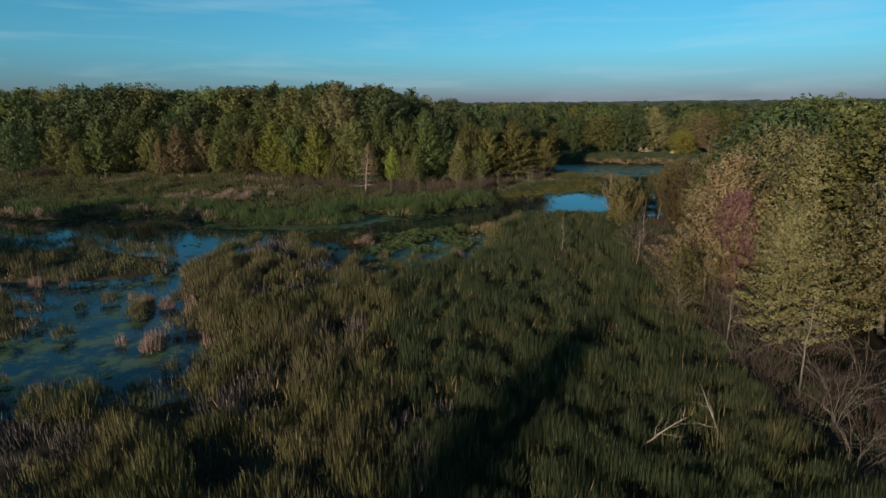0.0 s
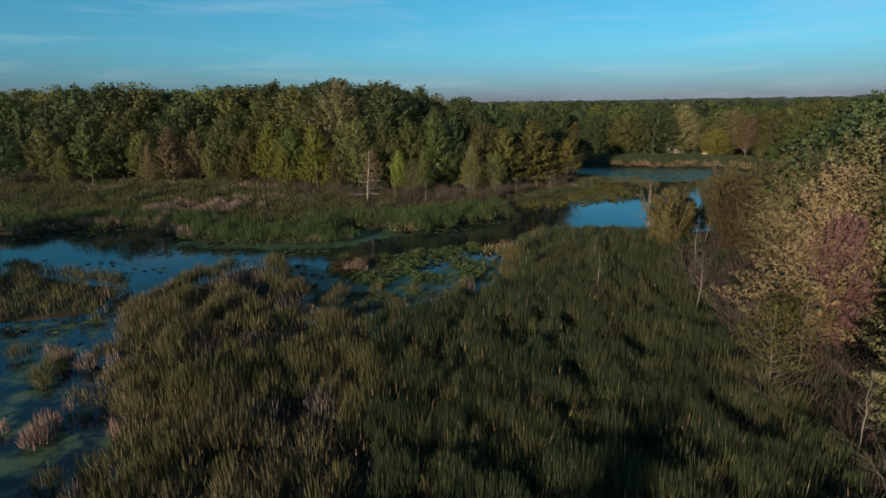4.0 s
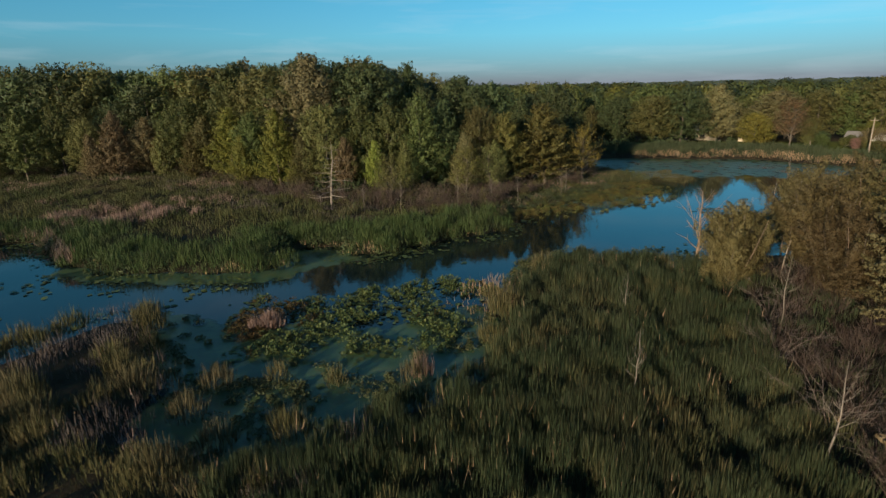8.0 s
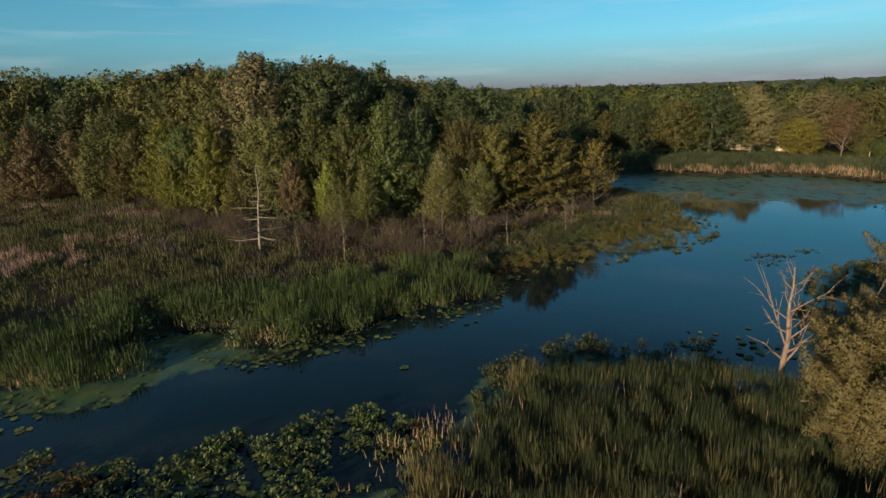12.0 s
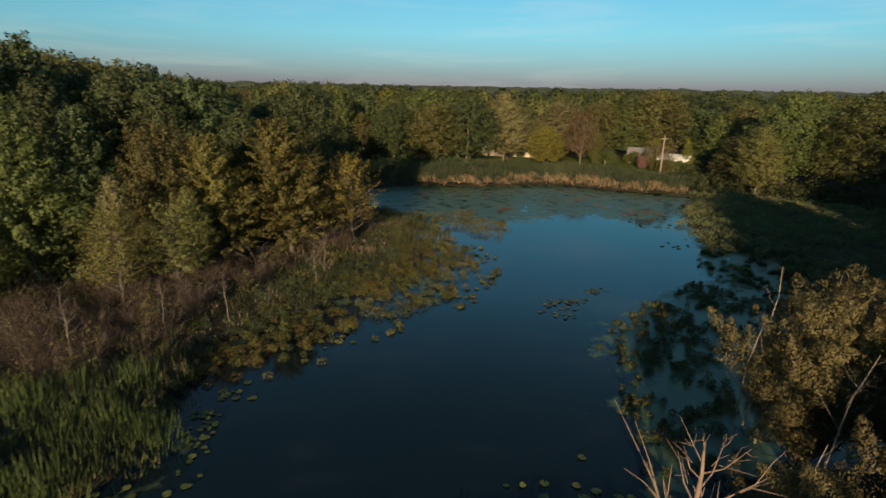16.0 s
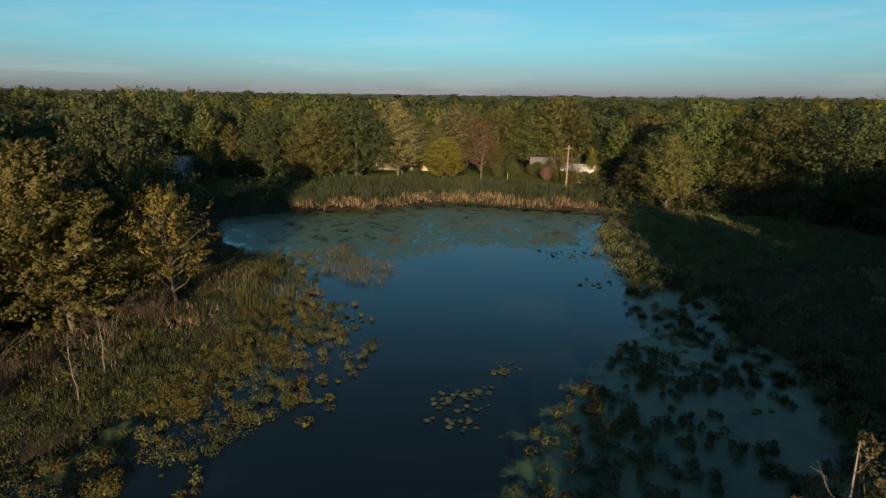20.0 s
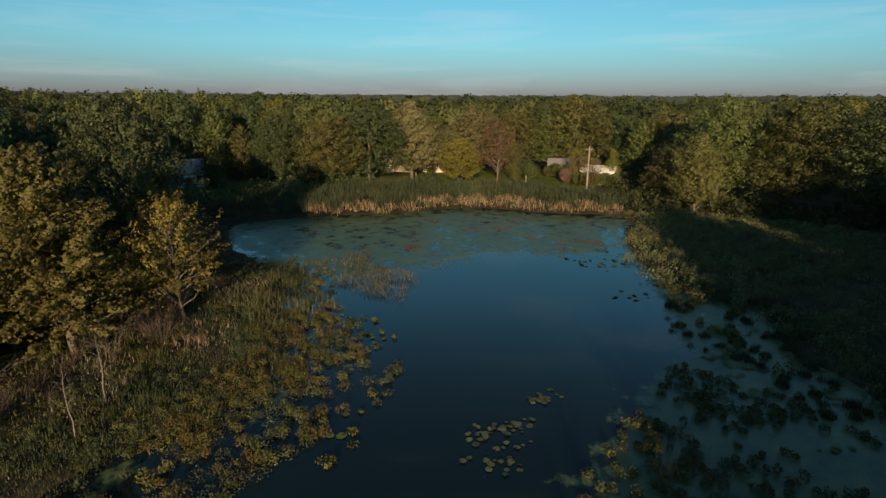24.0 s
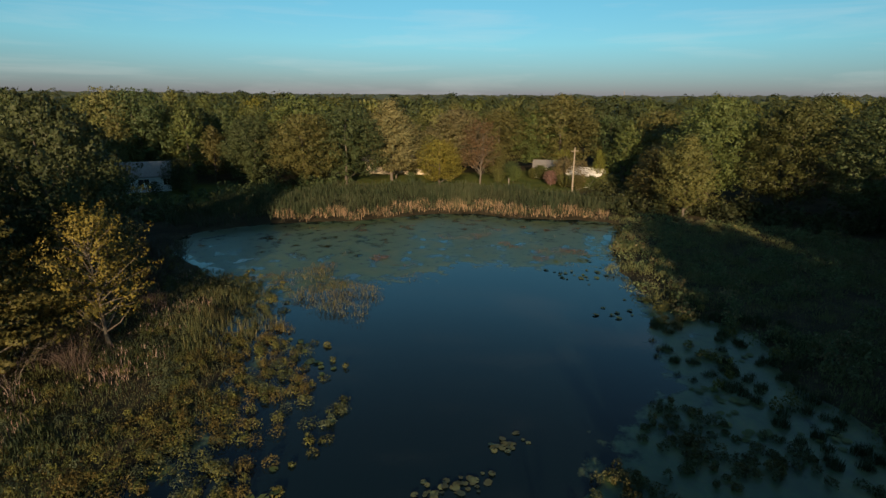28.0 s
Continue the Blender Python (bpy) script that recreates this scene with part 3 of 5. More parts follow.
def tussocks(name, rng, mask, per_m2, height, wide, count, radius, material, label, category="reeds", thin=None, start=0.78):
    """Clumps of blades that fan outwards, each with its own size, as one uncountable thing."""
    cx, cy = scatter(rng, mask, per_m2, thin)
    m = len(cx)
    size = 0.55 + 0.75 * rng.random(m) ** 1.3
    k = np.maximum(8, (count * size * size * 0.9).astype(int))
    ci = np.repeat(np.arange(m), k)
    n = len(ci)
    a, r = rng.random(n) * 2 * np.pi, np.sqrt(rng.random(n))
    away = np.stack([np.cos(a), np.sin(a)], 1) * r[:, None]
    x, y = cx[ci] + away[:, 0] * radius * size[ci], cy[ci] + away[:, 1] * radius * size[ci]
    h = height * (0.62 + 0.45 * size[ci]) * (1 - 0.42 * r * r) * (0.72 + 0.4 * rng.random(n))
    v, f = blades(rng, x, y, h, wide, flop=away * 0.16 + rng.normal(size=(n, 2)) * 0.10, start=start)
    return tagged(part(name, np_mesh(name, v, f), material), label, category, kind="stuff")


def stand(name, rng, mask, per_m2, height, wide, material, label, category, lean=0.25, clump=2.2, gap=0.25, vary=0.5, seed=0):
    """A stand of reeds or grass as one uncountable thing, uneven in height and cover."""
    cover = fractal(MX, MY, clump, seed)
    thin = np.clip((cover - gap) * 3.0, 0, 1.6)
    x, y = scatter(rng, mask, per_m2, thin)
    bump = np.clip((fractal(x, y, clump, seed) - 0.28) / 0.40, 0, 1)
    h = height * (1 - vary + 1.3 * vary * bump) * (0.70 + 0.42 * rng.random(len(x)))
    v, f = blades(rng, x, y, h, wide, lean)
    ob = part(name, np_mesh(name, v, f), material)
    return tagged(ob, label, category, kind="stuff")


rng = np.random.default_rng(11)
south = raster(SOUTH_MARSH) & ~wet & (np.hypot(MX - 16.5, MY - 19) > 0.8)
patch = fractal(MX, MY, 9, 3)
ragged = blurred(south, 7) + 0.9 * (fractal(MX, MY, 3.0, 7) - 0.5) > 0.62
east_side = (MX > -14 + 6 * (patch - 0.5)) & (ragged | (MY < -12) | (MX > 4))
fringe = (near_water > 0.2)
tan_spot = fractal(MX, MY, 3.5, 6)
grey_spot = south & (fractal(MX, MY, 5, 5) > 0.64) & (MX < -9)
west_cover = np.clip((fractal(MX, MY, 6, 1) - 0.30) * 5, 0.10, 1.2)
stand("cattail_stand", rng, south & east_side, 190, 1.75, 0.030, REED_GREEN, "dense green cattail reeds in the marsh", "reeds", 0.15, 1.5, 0.08, 0.44, seed=2)
tussocks("cattail_clumps", rng, south & east_side, 0.85, 1.8, 0.032, 125, 0.42, REED_LIGHT, "lighter cattail clumps standing above the marsh")
stand("dry_cattail_tips", rng, south & (MX > -26), 2.2, 1.7, 0.04, REED_TAN, "pale dry leaves among the cattails", "reeds", 0.45, 1.7, 0.2, 0.6, seed=2)
stand("reed_stand", rng, south & ~east_side & ~grey_spot, 80, 1.4, 0.040, REED_OLIVE, "low browning reeds in shallow water", "reeds", 0.22, 2.6, 0.20, 0.8, seed=3)
tussocks("reed_tussocks", rng, south & ~east_side & ~grey_spot, 0.66, 2.0, 0.042, 230, 0.70, REED_OLIVE, "olive and browning reed tussocks", thin=west_cover)
tussocks("faded_reed_tussocks", rng, grey_spot, 0.55, 1.7, 0.04, 90, 0.75, REED_GREY, "greyish mauve withered reeds among the green ones")
beds = (raster(LEFT_BED) | raster(SIDE_BED)) & ~wet
stand("reed_bed", rng, beds & (MX > -75), 22, 1.3, 0.05, REED_GREEN, "dark green reed bed between two pools", "reeds", 0.35, 2.4, 0.25, 0.7, seed=4)
tussocks("reed_bed_clumps", rng, beds & (MX > -80), 0.50, 1.9, 0.048, 90, 0.8, REED_OLIVE, "tall clumps in the reed bed")
edge = fringe & ~wet & (tan_spot > 0.42) & (raster(LEFT_BED) | raster(SIDE_BED) | (south & (MX < -12)))
stand("dry_reed_fringe", rng, edge, 34, 1.6, 0.045, REED_PINK, "faded pinkish dry reeds along the water's edge", "reeds", 0.2, 1.5, 0.3, seed=5)
tuft = (raster(ALGAE) | raster(POOL)) & wet & ~raster(PAD_FIELD)
tussocks("pool_tussocks", rng, tuft & (tan_spot > 0.36), 0.07, 1.6, 0.042, 260, 0.72, REED_OLIVE, "scattered olive reed tussocks standing in duckweed", thin=np.clip((fractal(MX, MY, 7, 0) - 0.42) * 8, 0, 1.5) + 2.6 * raster(ALGAE) * np.clip((fractal(MX, MY, 4, 4) - 0.36) * 5, 0, 1) * np.clip((5 - MY) / 9 + 0.5 * (MX > -9), 0, 1), start=0.6)
tussocks("dry_tussocks", rng, tuft & (tan_spot <= 0.44), 0.055, 1.4, 0.042, 200, 0.55, REED_PINK, "pinkish dry reed tussocks standing in duckweed", thin=np.clip((fractal(MX, MY, 7, 0) - 0.42) * 8, 0, 2) + 3 * (np.hypot(MX + 31, MY + 18) < 4), start=0.5)
tussocks("tan_islet", rng, np.hypot(MX + 18.5, MY - 9.5) < 1.3, 1.2, 1.5, 0.042, 200, 0.5, REED_PINK, "islet of dry tan reeds in the duckweed", start=0.5)
stand("orange_reeds", rng, inside([(-5, 12), (-3, 17), (0, 18), (0, 11), (-3, 9)], MX, MY), 18, 1.6, 0.045, REED_TAN, "orange and tan reeds beside the lily pads", "reeds", 0.3, 1.5, 0.32, 0.5, seed=6)

north = raster(NORTH_MARSH) & ~wet
brush_zone = raster(BRUSH_BAND) & ~wet
front = blurred(wet, 14) > 0.02
stand("marsh_grass", rng, north & (MX > -110), 16, 0.9, 0.075, GRASS, "olive sedge meadow with brownish patches", "grass", 0.4, 3.0, 0.16, seed=1)
tussocks("meadow_tussocks", rng, north & ~front & (MX > -110), 0.30, 1.6, 0.06, 60, 1.0, GRASS, "grassy hummocks in the sedge meadow", "grass")
stand("shore_reeds", rng, north & front & (MX > -90), 24, 1.4, 0.055, REED_GREEN, "green reeds along the far bank of the channel", "reeds", 0.3, 2.4, 0.22, seed=6)
tussocks("shore_clumps", rng, north & front & (MX > -90), 0.46, 2.0, 0.045, 130, 0.95, REED_LUSH, "bushy reed clumps along the far bank")
LUSH = [(-15, 27), (-13, 30), (-11, 35), (-7, 36), (-3, 34.5), (-4, 31), (-8, 29)]
tussocks("lush_reeds", rng, raster(LUSH) & ~wet, 1.1, 1.9, 0.045, 130, 0.6, REED_LUSH, "lush bright green reeds on the bank")
STRIP = [(-56, 34), (-55, 45), (-50, 50), (-40, 50), (-37, 44), (-45, 39), (-50, 33)]
stand("pink_strip", rng, raster(STRIP) & ~wet, 46, 1.6, 0.055, REED_PINK, "strip of faded pinkish grass across the meadow", "grass", 0.3, 2.2, 0.30, 0.6, seed=5)
stand("dry_shore_reeds", rng, north & fringe & (tan_spot > 0.46) & (MX > -90), 22, 1.3, 0.055, REED_TAN, "dry tan reeds at the foot of the bank", "reeds", 0.2, 1.6, 0.25, seed=7)
stand("bleached_reeds", rng, north & fringe & (MX < -40) & (MX > -90), 80, 1.9, 0.05, REED_PINK, "bleached pinkish reeds along the channel", "reeds", 0.2, 1.8, 0.22, seed=1)
foot = north & (blurred(brush_zone, 16) > 0.04) & (fractal(MX, MY, 6, 4) > 0.40)
stand("mauve_grass", rng, foot & (MX > -80), 26, 0.95, 0.045, REED_GREY, "brownish mauve grass at the foot of the brush", "grass", 0.35, 2.6, 0.2, 0.6, seed=3)
mauve = north & (fractal(MX, MY, 7, 6) > 0.70) & (MX > -110) & (MX < -34)
stand("faded_meadow", rng, mauve, 14, 1.3, 0.055, REED_PINK, "patches of faded pinkish grass in the meadow", "grass", 0.3, 2.4, 0.25, seed=2)

far_bed = raster(FAR_REEDS) & ~wet
stand("far_cattails", rng, far_bed, 24, 2.2, 0.08, REED_GREEN, "tall green cattail belt in front of the lawns", "reeds", 0.18, 2.5, 0.1, 0.3, seed=3)
stand("far_dry_cattails", rng, far_bed & (blurred(wet, 4) > 0.05) & (MX > 40), 26, 1.9, 0.07, REED_TAN, "sunlit tan cattail stems along the pond's far shore", "reeds", 0.15, 1.5, 0.12, 0.4, seed=4)
low = wet & raster(NORTH_POND) & (fractal(MX, MY, 4.5, 2) > 0.62)
stand("sunken_reeds", rng, low, 7, 0.45, 0.05, REED_OLIVE, "low broken reed stubble in the duckweed", "reeds", 0.5, 2.5, 0.3, seed=5)

east = raster(EAST_MARSH) & ~wet
stand("east_sedge", rng, east, 30, 0.45, 0.085, SEDGE, "shaded low sedge marsh east of the pond", "grass", 0.5, 3.0, 0.2, seed=0)


def shrubs(rng, x, y, tall, spread, twigs, material_leaf=None, leaf=0.0, leaves=0):
    """Bushes of thin twigs that fan out from the ground, with or without leaves."""
    n = len(x)
    bx, by, bt = np.repeat(x, twigs), np.repeat(y, twigs), np.repeat(tall, twigs)
    m = len(bx)
    h = bt * (0.45 + 0.6 * rng.random(m))
    a = rng.random(m) * 2 * np.pi
    r = spread * bt * np.sqrt(rng.random(m))
    z = np.maximum(ground_z(bx, by), -0.1)
    base = np.stack([bx + 0.25 * r * np.cos(a), by + 0.25 * r * np.sin(a), z + 0.25 * h * (r > 0.3 * bt)], 1)
    tip = np.stack([bx + r * np.cos(a), by + r * np.sin(a), z + h], 1)
    s = unit(rng.normal(size=(m, 3))) * (0.006 + 0.010 * rng.random(m))[:, None]
    base = base + (tip - base) * (0.6 * rng.random(m))[:, None]
    tip = base + (tip - base) * (0.45 + 0.5 * rng.random(m))[:, None] + rng.normal(size=(m, 3)) * 0.16
    v = np.stack([base - s, base + s, tip], 1).reshape(-1, 3)
    return v, np.arange(3 * m).reshape(m, 3)


brush_mask = brush_zone & (MX > -115)
x, y = scatter(rng, brush_mask, 0.55)
v, f = shrubs(rng, x, y, 1.2 + 2.3 * rng.random(len(x)) ** 1.4, 0.58, 150)
tagged(part("brush_thicket", np_mesh("brush_thicket", v, f), BRUSH), "purplish brown leafless brush below the trees", "brush", kind="stuff")
stand("brush_grass", rng, brush_mask, 6, 1.0, 0.09, GRASS, "dull grass between the brush", "grass", 0.45, 3, 0.2, seed=3)
EAST_EDGE = [(5, -50), (6, -30), (9, -17), (10, -8), (13, 2), (20, 15), (27, 20), (24, 8), (18, -4), (15, -17), (13, -30), (13, -50)]
edge_mask = raster(EAST_EDGE) & ~wet
stand("edge_sedge", rng, edge_mask, 42, 1.2, 0.05, REED_GREEN, "dark sedge and reeds between the bare brush", "grass", 0.25, 2.0, 0.22, 0.6, seed=5)
x, y = scatter(rng, edge_mask, 0.55)
v, f = shrubs(rng, x, y, 1.2 + 1.7 * rng.random(len(x)), 0.62, 190)
tagged(part("edge_brush", np_mesh("edge_brush", v, f), BRUSH), "bare brown brush along the foot of the wood", "brush", kind="stuff")


def tufts(rng, x, y, tall, wide, per, size):
    """Leafy low bushes: sprays of leaves heaped over each place."""
    n = len(x)
    d = sphere_dirs(rng, n * per)
    d[:, 2] = np.abs(d[:, 2])
    t, w = np.repeat(tall, per), np.repeat(wide, per)
    rad = 0.55 + 0.5 * rng.random(n * per)
    c = np.stack([np.repeat(x, per) + d[:, 0] * w * rad, np.repeat(y, per) + d[:, 1] * w * rad,
                  np.maximum(ground_z(np.repeat(x, per), np.repeat(y, per)), 0) + 0.05 + d[:, 2] * t * rad], 1)
    return leaf_quads(rng, c, d + 0.7 * rng.normal(size=d.shape), size * (0.6 + 0.8 * rng.random(len(c))))


tussocks("sedge_hummocks", rng, east, 0.40, 0.95, 0.05, 70, 0.55, SEDGE, "rounded sedge hummocks in the shaded marsh", "grass")
BANK = [(-10, 31), (-4, 32), (2, 34), (4, 41), (-3, 44), (-12, 42)]
x, y = scatter(rng, raster(BANK) & ~wet, 0.30)
v, f = tufts(rng, x, y, 0.7 + 0.8 * rng.random(len(x)), 0.5 + 0.6 * rng.random(len(x)), 220, 0.085)
tagged(part("shore_bushes", np_mesh("shore_bushes", v, f), LEAF["green"]), "leafy green bushes along the bank", "bush", kind="stuff")
x, y = scatter(rng, brush_mask & (MX > -60), 0.15)
v, f = tufts(rng, x, y, 1.0 + 2.0 * rng.random(len(x)), 0.5 + 0.8 * rng.random(len(x)), 150, 0.085)
tagged(part("thicket_bushes", np_mesh("thicket_bushes", v, f), LEAF["olive"]), "olive leafy shrubs among the bare brush", "bush", kind="stuff")
x, y = scatter(rng, north & front & (MX > -90), 0.26, np.clip((fractal(MX, MY, 6, 3) - 0.38) * 5, 0, 1.4))
v, f = tufts(rng, x, y, 1.0 + 1.1 * rng.random(len(x)), 0.8 + 0.9 * rng.random(len(x)), 190, 0.09)
tagged(part("bank_bushes", np_mesh("bank_bushes", v, f), LEAF["deep"]), "rounded dark green bushes among the bank's reeds", "bush", kind="stuff")
x, y = scatter(rng, east, 0.30)
keep = fractal(x, y, 8, 1) > 0.40
x, y = x[keep], y[keep]
v, f = tufts(rng, x[::6], y[::6], 0.5 + 0.7 * rng.random(len(x[::6])), 0.6 + 0.6 * rng.random(len(x[::6])), 100, 0.11)
tagged(part("russet_bushes", np_mesh("russet_bushes", v, f), LEAF["rust"]), "low russet bushes in the shaded marsh", "bush", kind="stuff")
v, f = tufts(rng, x, y, 0.5 + 0.9 * rng.random(len(x)), 0.6 + 0.8 * rng.random(len(x)), 100, 0.11)
tagged(part("low_bushes", np_mesh("low_bushes", v, f), LEAF["lawnbush"]), "low dark green bushes in the shaded marsh", "bush", kind="stuff")

spots_cover = np.clip((fractal(MX, MY, 3.2, 2) - 0.36) * 7, 0, 1.5)
east_film = raster(EAST_FILM)
near_part = east_film & (MX < 46)
tussocks("pond_tussocks", rng, east_film & ~near_part, 1.0, 0.7, 0.035, 130, 0.30, REED_GREEN, "dark green tussocks standing in the duckweed", "water plants", spots_cover, 0.4)
for per, tint, label in ((1.1, "lawnbush", "leafy dark green water plants crowding the duckweed"), (0.45, "olive", "olive clumps among the water plants"), (0.15, "ashgold", "golden green clumps among the water plants")):
    x, y = scatter(rng, near_part, per, spots_cover)
    v, f = tufts(rng, x, y, 0.16 + 0.30 * rng.random(len(x)), 0.16 + 0.28 * rng.random(len(x)), 90, 0.055)
    tagged(part("pond_plants", np_mesh("pond_plants", v, f), LEAF[tint]), label, "water plants", kind="stuff")
x, y = scatter(rng, east_film & ~near_part, 0.10, spots_cover)
v, f = tufts(rng, x, y, 0.4 + 0.4 * rng.random(len(x)), 0.3 + 0.4 * rng.random(len(x)), 120, 0.075)
tagged(part("yellow_clumps", np_mesh("yellow_clumps", v, f), LEAF["ashgold"]), "yellowing clumps standing in the duckweed", "water plants", kind="stuff")
# spatterdock: rosettes of oval leaves held a little over the water along the north bank
def rosettes(rng, x, y, size, per, leaf):
    """Clumps of oval leaves that rise from one root and arch outwards, the inner ones more upright."""
    n = len(x)
    k = np.repeat(np.arange(n), per)
    m = len(k)
    a, r = rng.random(m) * 6.283, np.sqrt(rng.random(m))
    out = np.stack([np.cos(a), np.sin(a), 0 * a], 1)
    z0 = np.maximum(ground_z(x, y), 0)[k]
    c = np.stack([x[k], y[k], z0], 1) + out * (r * size[k])[:, None]
    c[:, 2] += 0.05 + size[k] * 0.95 * (1 - 0.75 * r * r) * (0.7 + 0.5 * rng.random(m))
    t = unit(out * (0.35 + 0.65 * r)[:, None] + np.array([0, 0, 1.0]) * (0.75 - 0.7 * r)[:, None] + rng.normal(size=(m, 3)) * 0.25)
    b = unit(np.cross(t, unit(np.array([0, 0, 1.0]) + 0.3 * rng.normal(size=(m, 3)))))
    s = (leaf * (0.6 + 0.8 * rng.random(m)))[:, None]
    v = np.stack([c - t * s, c + b * s * 0.55, c + t * s, c - b * s * 0.55], 1)
    return v.reshape(-1, 3), np.arange(4 * m).reshape(m, 4)


shore_mask = raster(SHORE_PADS)
pad_mask = raster(PAD_FIELD)
thick = np.clip((fractal(MX, MY, 2.6, 5) - 0.26) * 4, 0.0, 1.3) * np.where(wet, 0.8, 1.0)
x, y = scatter(rng, shore_mask, 3.0, thick)
tone = fractal(x, y, 4, 6) + 0.42 * (rng.random(len(x)) - 0.5) + 0.22 * sample(blurred(wet, 6), x, y)
for low_, high_, tint, words in ((-9, 0.50, "sedgeblue", "rounded blue-green sedge hummocks on the bank"), (0.50, 0.64, "spatter", "yellowing green spatterdock clumps crowding the bank"),
                                 (0.64, 0.73, "ashgold", "golden green spatterdock clumps along the water"), (0.73, 9, "dock", "browning spatterdock clumps among the green")):
    pick = (tone >= low_) & (tone < high_)
    v, f = tufts(rng, x[pick], y[pick], 0.22 + 0.34 * rng.random(pick.sum()), 0.24 + 0.34 * rng.random(pick.sum()), 130, 0.043)
    tagged(part("spatterdock", np_mesh("spatterdock", v, f), LEAF[tint]), words, "water plants", kind="stuff")
rim = wet & (blurred(shore_mask, 7) > 0.16) & ~shore_mask
x, y = scatter(rng, rim & (MX > 6), 0.8, np.clip((fractal(MX, MY, 2.2, 3) - 0.42) * 5, 0, 1.2))
for k, tint in enumerate(("ashgold", "pad", "spatter")):
    v, f = tufts(rng, x[k::3], y[k::3], 0.10 + 0.22 * rng.random(len(x[k::3])), 0.18 + 0.24 * rng.random(len(x[k::3])), 70, 0.055)
    tagged(part("outer_spatterdock", np_mesh("outer_spatterdock", v, f), LEAF[tint]), "loose clumps of yellowing spatterdock out on the water", "water plants", kind="stuff")
bank_gap = ~wet & ~shore_mask & ~brush_mask & ~north & (blurred(shore_mask | brush_mask, 12) > 0.2) & (MX > -14) & (MX < 32) & (MY > 30) & (MY < 80)
bank_all = ~wet & (MX > 0) & (MX < 36) & (MY > 36) & (MY < 80)
stand("bank_turf", rng, bank_all | (bank_gap & (MX > -6)), 60, 0.42, 0.035, GRASS, "short dull turf under the water plants", "grass", 0.5, 2.0, 0.02, 0.4, seed=6)
stand("gap_sedge", rng, bank_gap, 40, 0.8, 0.04, GRASS, "dull sedge between the brush and the water plants", "grass", 0.35, 2.0, 0.2, seed=4)
x, y = scatter(rng, bank_gap, 1.1)
v, f = tufts(rng, x, y, 0.25 + 0.5 * rng.random(len(x)), 0.3 + 0.4 * rng.random(len(x)), 110, 0.06)
tagged(part("gap_bushes", np_mesh("gap_bushes", v, f), LEAF["olive"]), "low olive bushes below the brush", "bush", kind="stuff")
x, y = scatter(rng, raster(WEED), 1.7, np.clip((fractal(MX, MY, 3.0, 1) - 0.34) * 5, 0, 1.3))
v, f = tufts(rng, x, y, 0.35 + 0.5 * rng.random(len(x)), 0.35 + 0.45 * rng.random(len(x)), 110, 0.07)
tagged(part("green_weed", np_mesh("green_weed", v, f), LEAF["lawnbush"]), "leafy green weed along the north rim of the cattails", "water plants", kind="stuff")
stand("bank_dry_grass", rng, shore_mask & ~wet & (blurred(brush_mask, 8) > 0.05), 14, 0.8, 0.05, REED_PINK, "pinkish dry grass below the brush", "grass", 0.4, 2.5, 0.36, 0.5, seed=4)
TIP_REEDS = [(23, 67), (26, 74), (30, 75), (31, 68), (29, 62), (25, 60)]
stand("tip_reeds", rng, raster(TIP_REEDS), 26, 1.5, 0.05, REED_LIGHT, "green reeds at the tip of the bank", "reeds", 0.3, 2.0, 0.25, 0.6, seed=7)
STUBBLE = [(32, 69), (33, 76), (36, 78), (40, 70), (38, 65), (34, 62)]
stand("brown_stubble", rng, raster(STUBBLE) & wet, 60, 0.9, 0.04, REED_OLIVE, "brown reed stubble standing in the pond", "reeds", 0.5, 2.0, 0.30, 0.5, seed=2)
for mat_poly in ([(54, 79), (56.5, 80.5), (61, 78), (60, 76.5), (56, 77)], [(59, 74.5), (61.5, 74), (63, 69), (63, 65), (58, 65), (56, 66.5), (60, 69)], [(42, 74), (44, 78), (48, 76), (46, 72)]):
    stand("floating_mat", rng, inside(mat_poly, WX, WY) & wet, 90, 0.4, 0.04, BRUSH, "dark brown mat of sunken plants in the pond", "water plants", 0.8, 2.0, 0.34, 0.5, seed=3)
stand("bank_sedge", rng, shore_mask & ~wet, 36, 0.7, 0.04, REED_GREEN, "tufts of sedge among the water plants", "grass", 0.4, 2.0, 0.3, seed=1)


def pads(rng, x, y, r):
    """Round floating leaves with a notch, six-sided, slightly raised at one side."""
    n = len(x)
    a = np.linspace(0.25, 2 * np.pi - 0.25, 7)[None] + rng.random(n)[:, None] * 6.28
    tilt, ta = rng.random(n)[:, None] * 0.22, rng.random(n)[:, None] * 6.28
    px, py = np.cos(a) * r[:, None], np.sin(a) * r[:, None]
    z = 0.025 + 0.03 * rng.random(n)[:, None] + tilt * (1 + np.cos(a - ta)) * r[:, None]
    ring = np.stack([x[:, None] + px, y[:, None] + py, z], -1)
    mid = np.stack([x, y, z.mean(1)], -1)[:, None]
    v = np.concatenate([mid, ring], 1).reshape(-1, 3)
    k = np.arange(n)[:, None, None] * 8
    tri = np.array([[0, i + 1, i + 2] for i in range(6)])[None]
    return v, (k + tri).reshape(-1, 3)


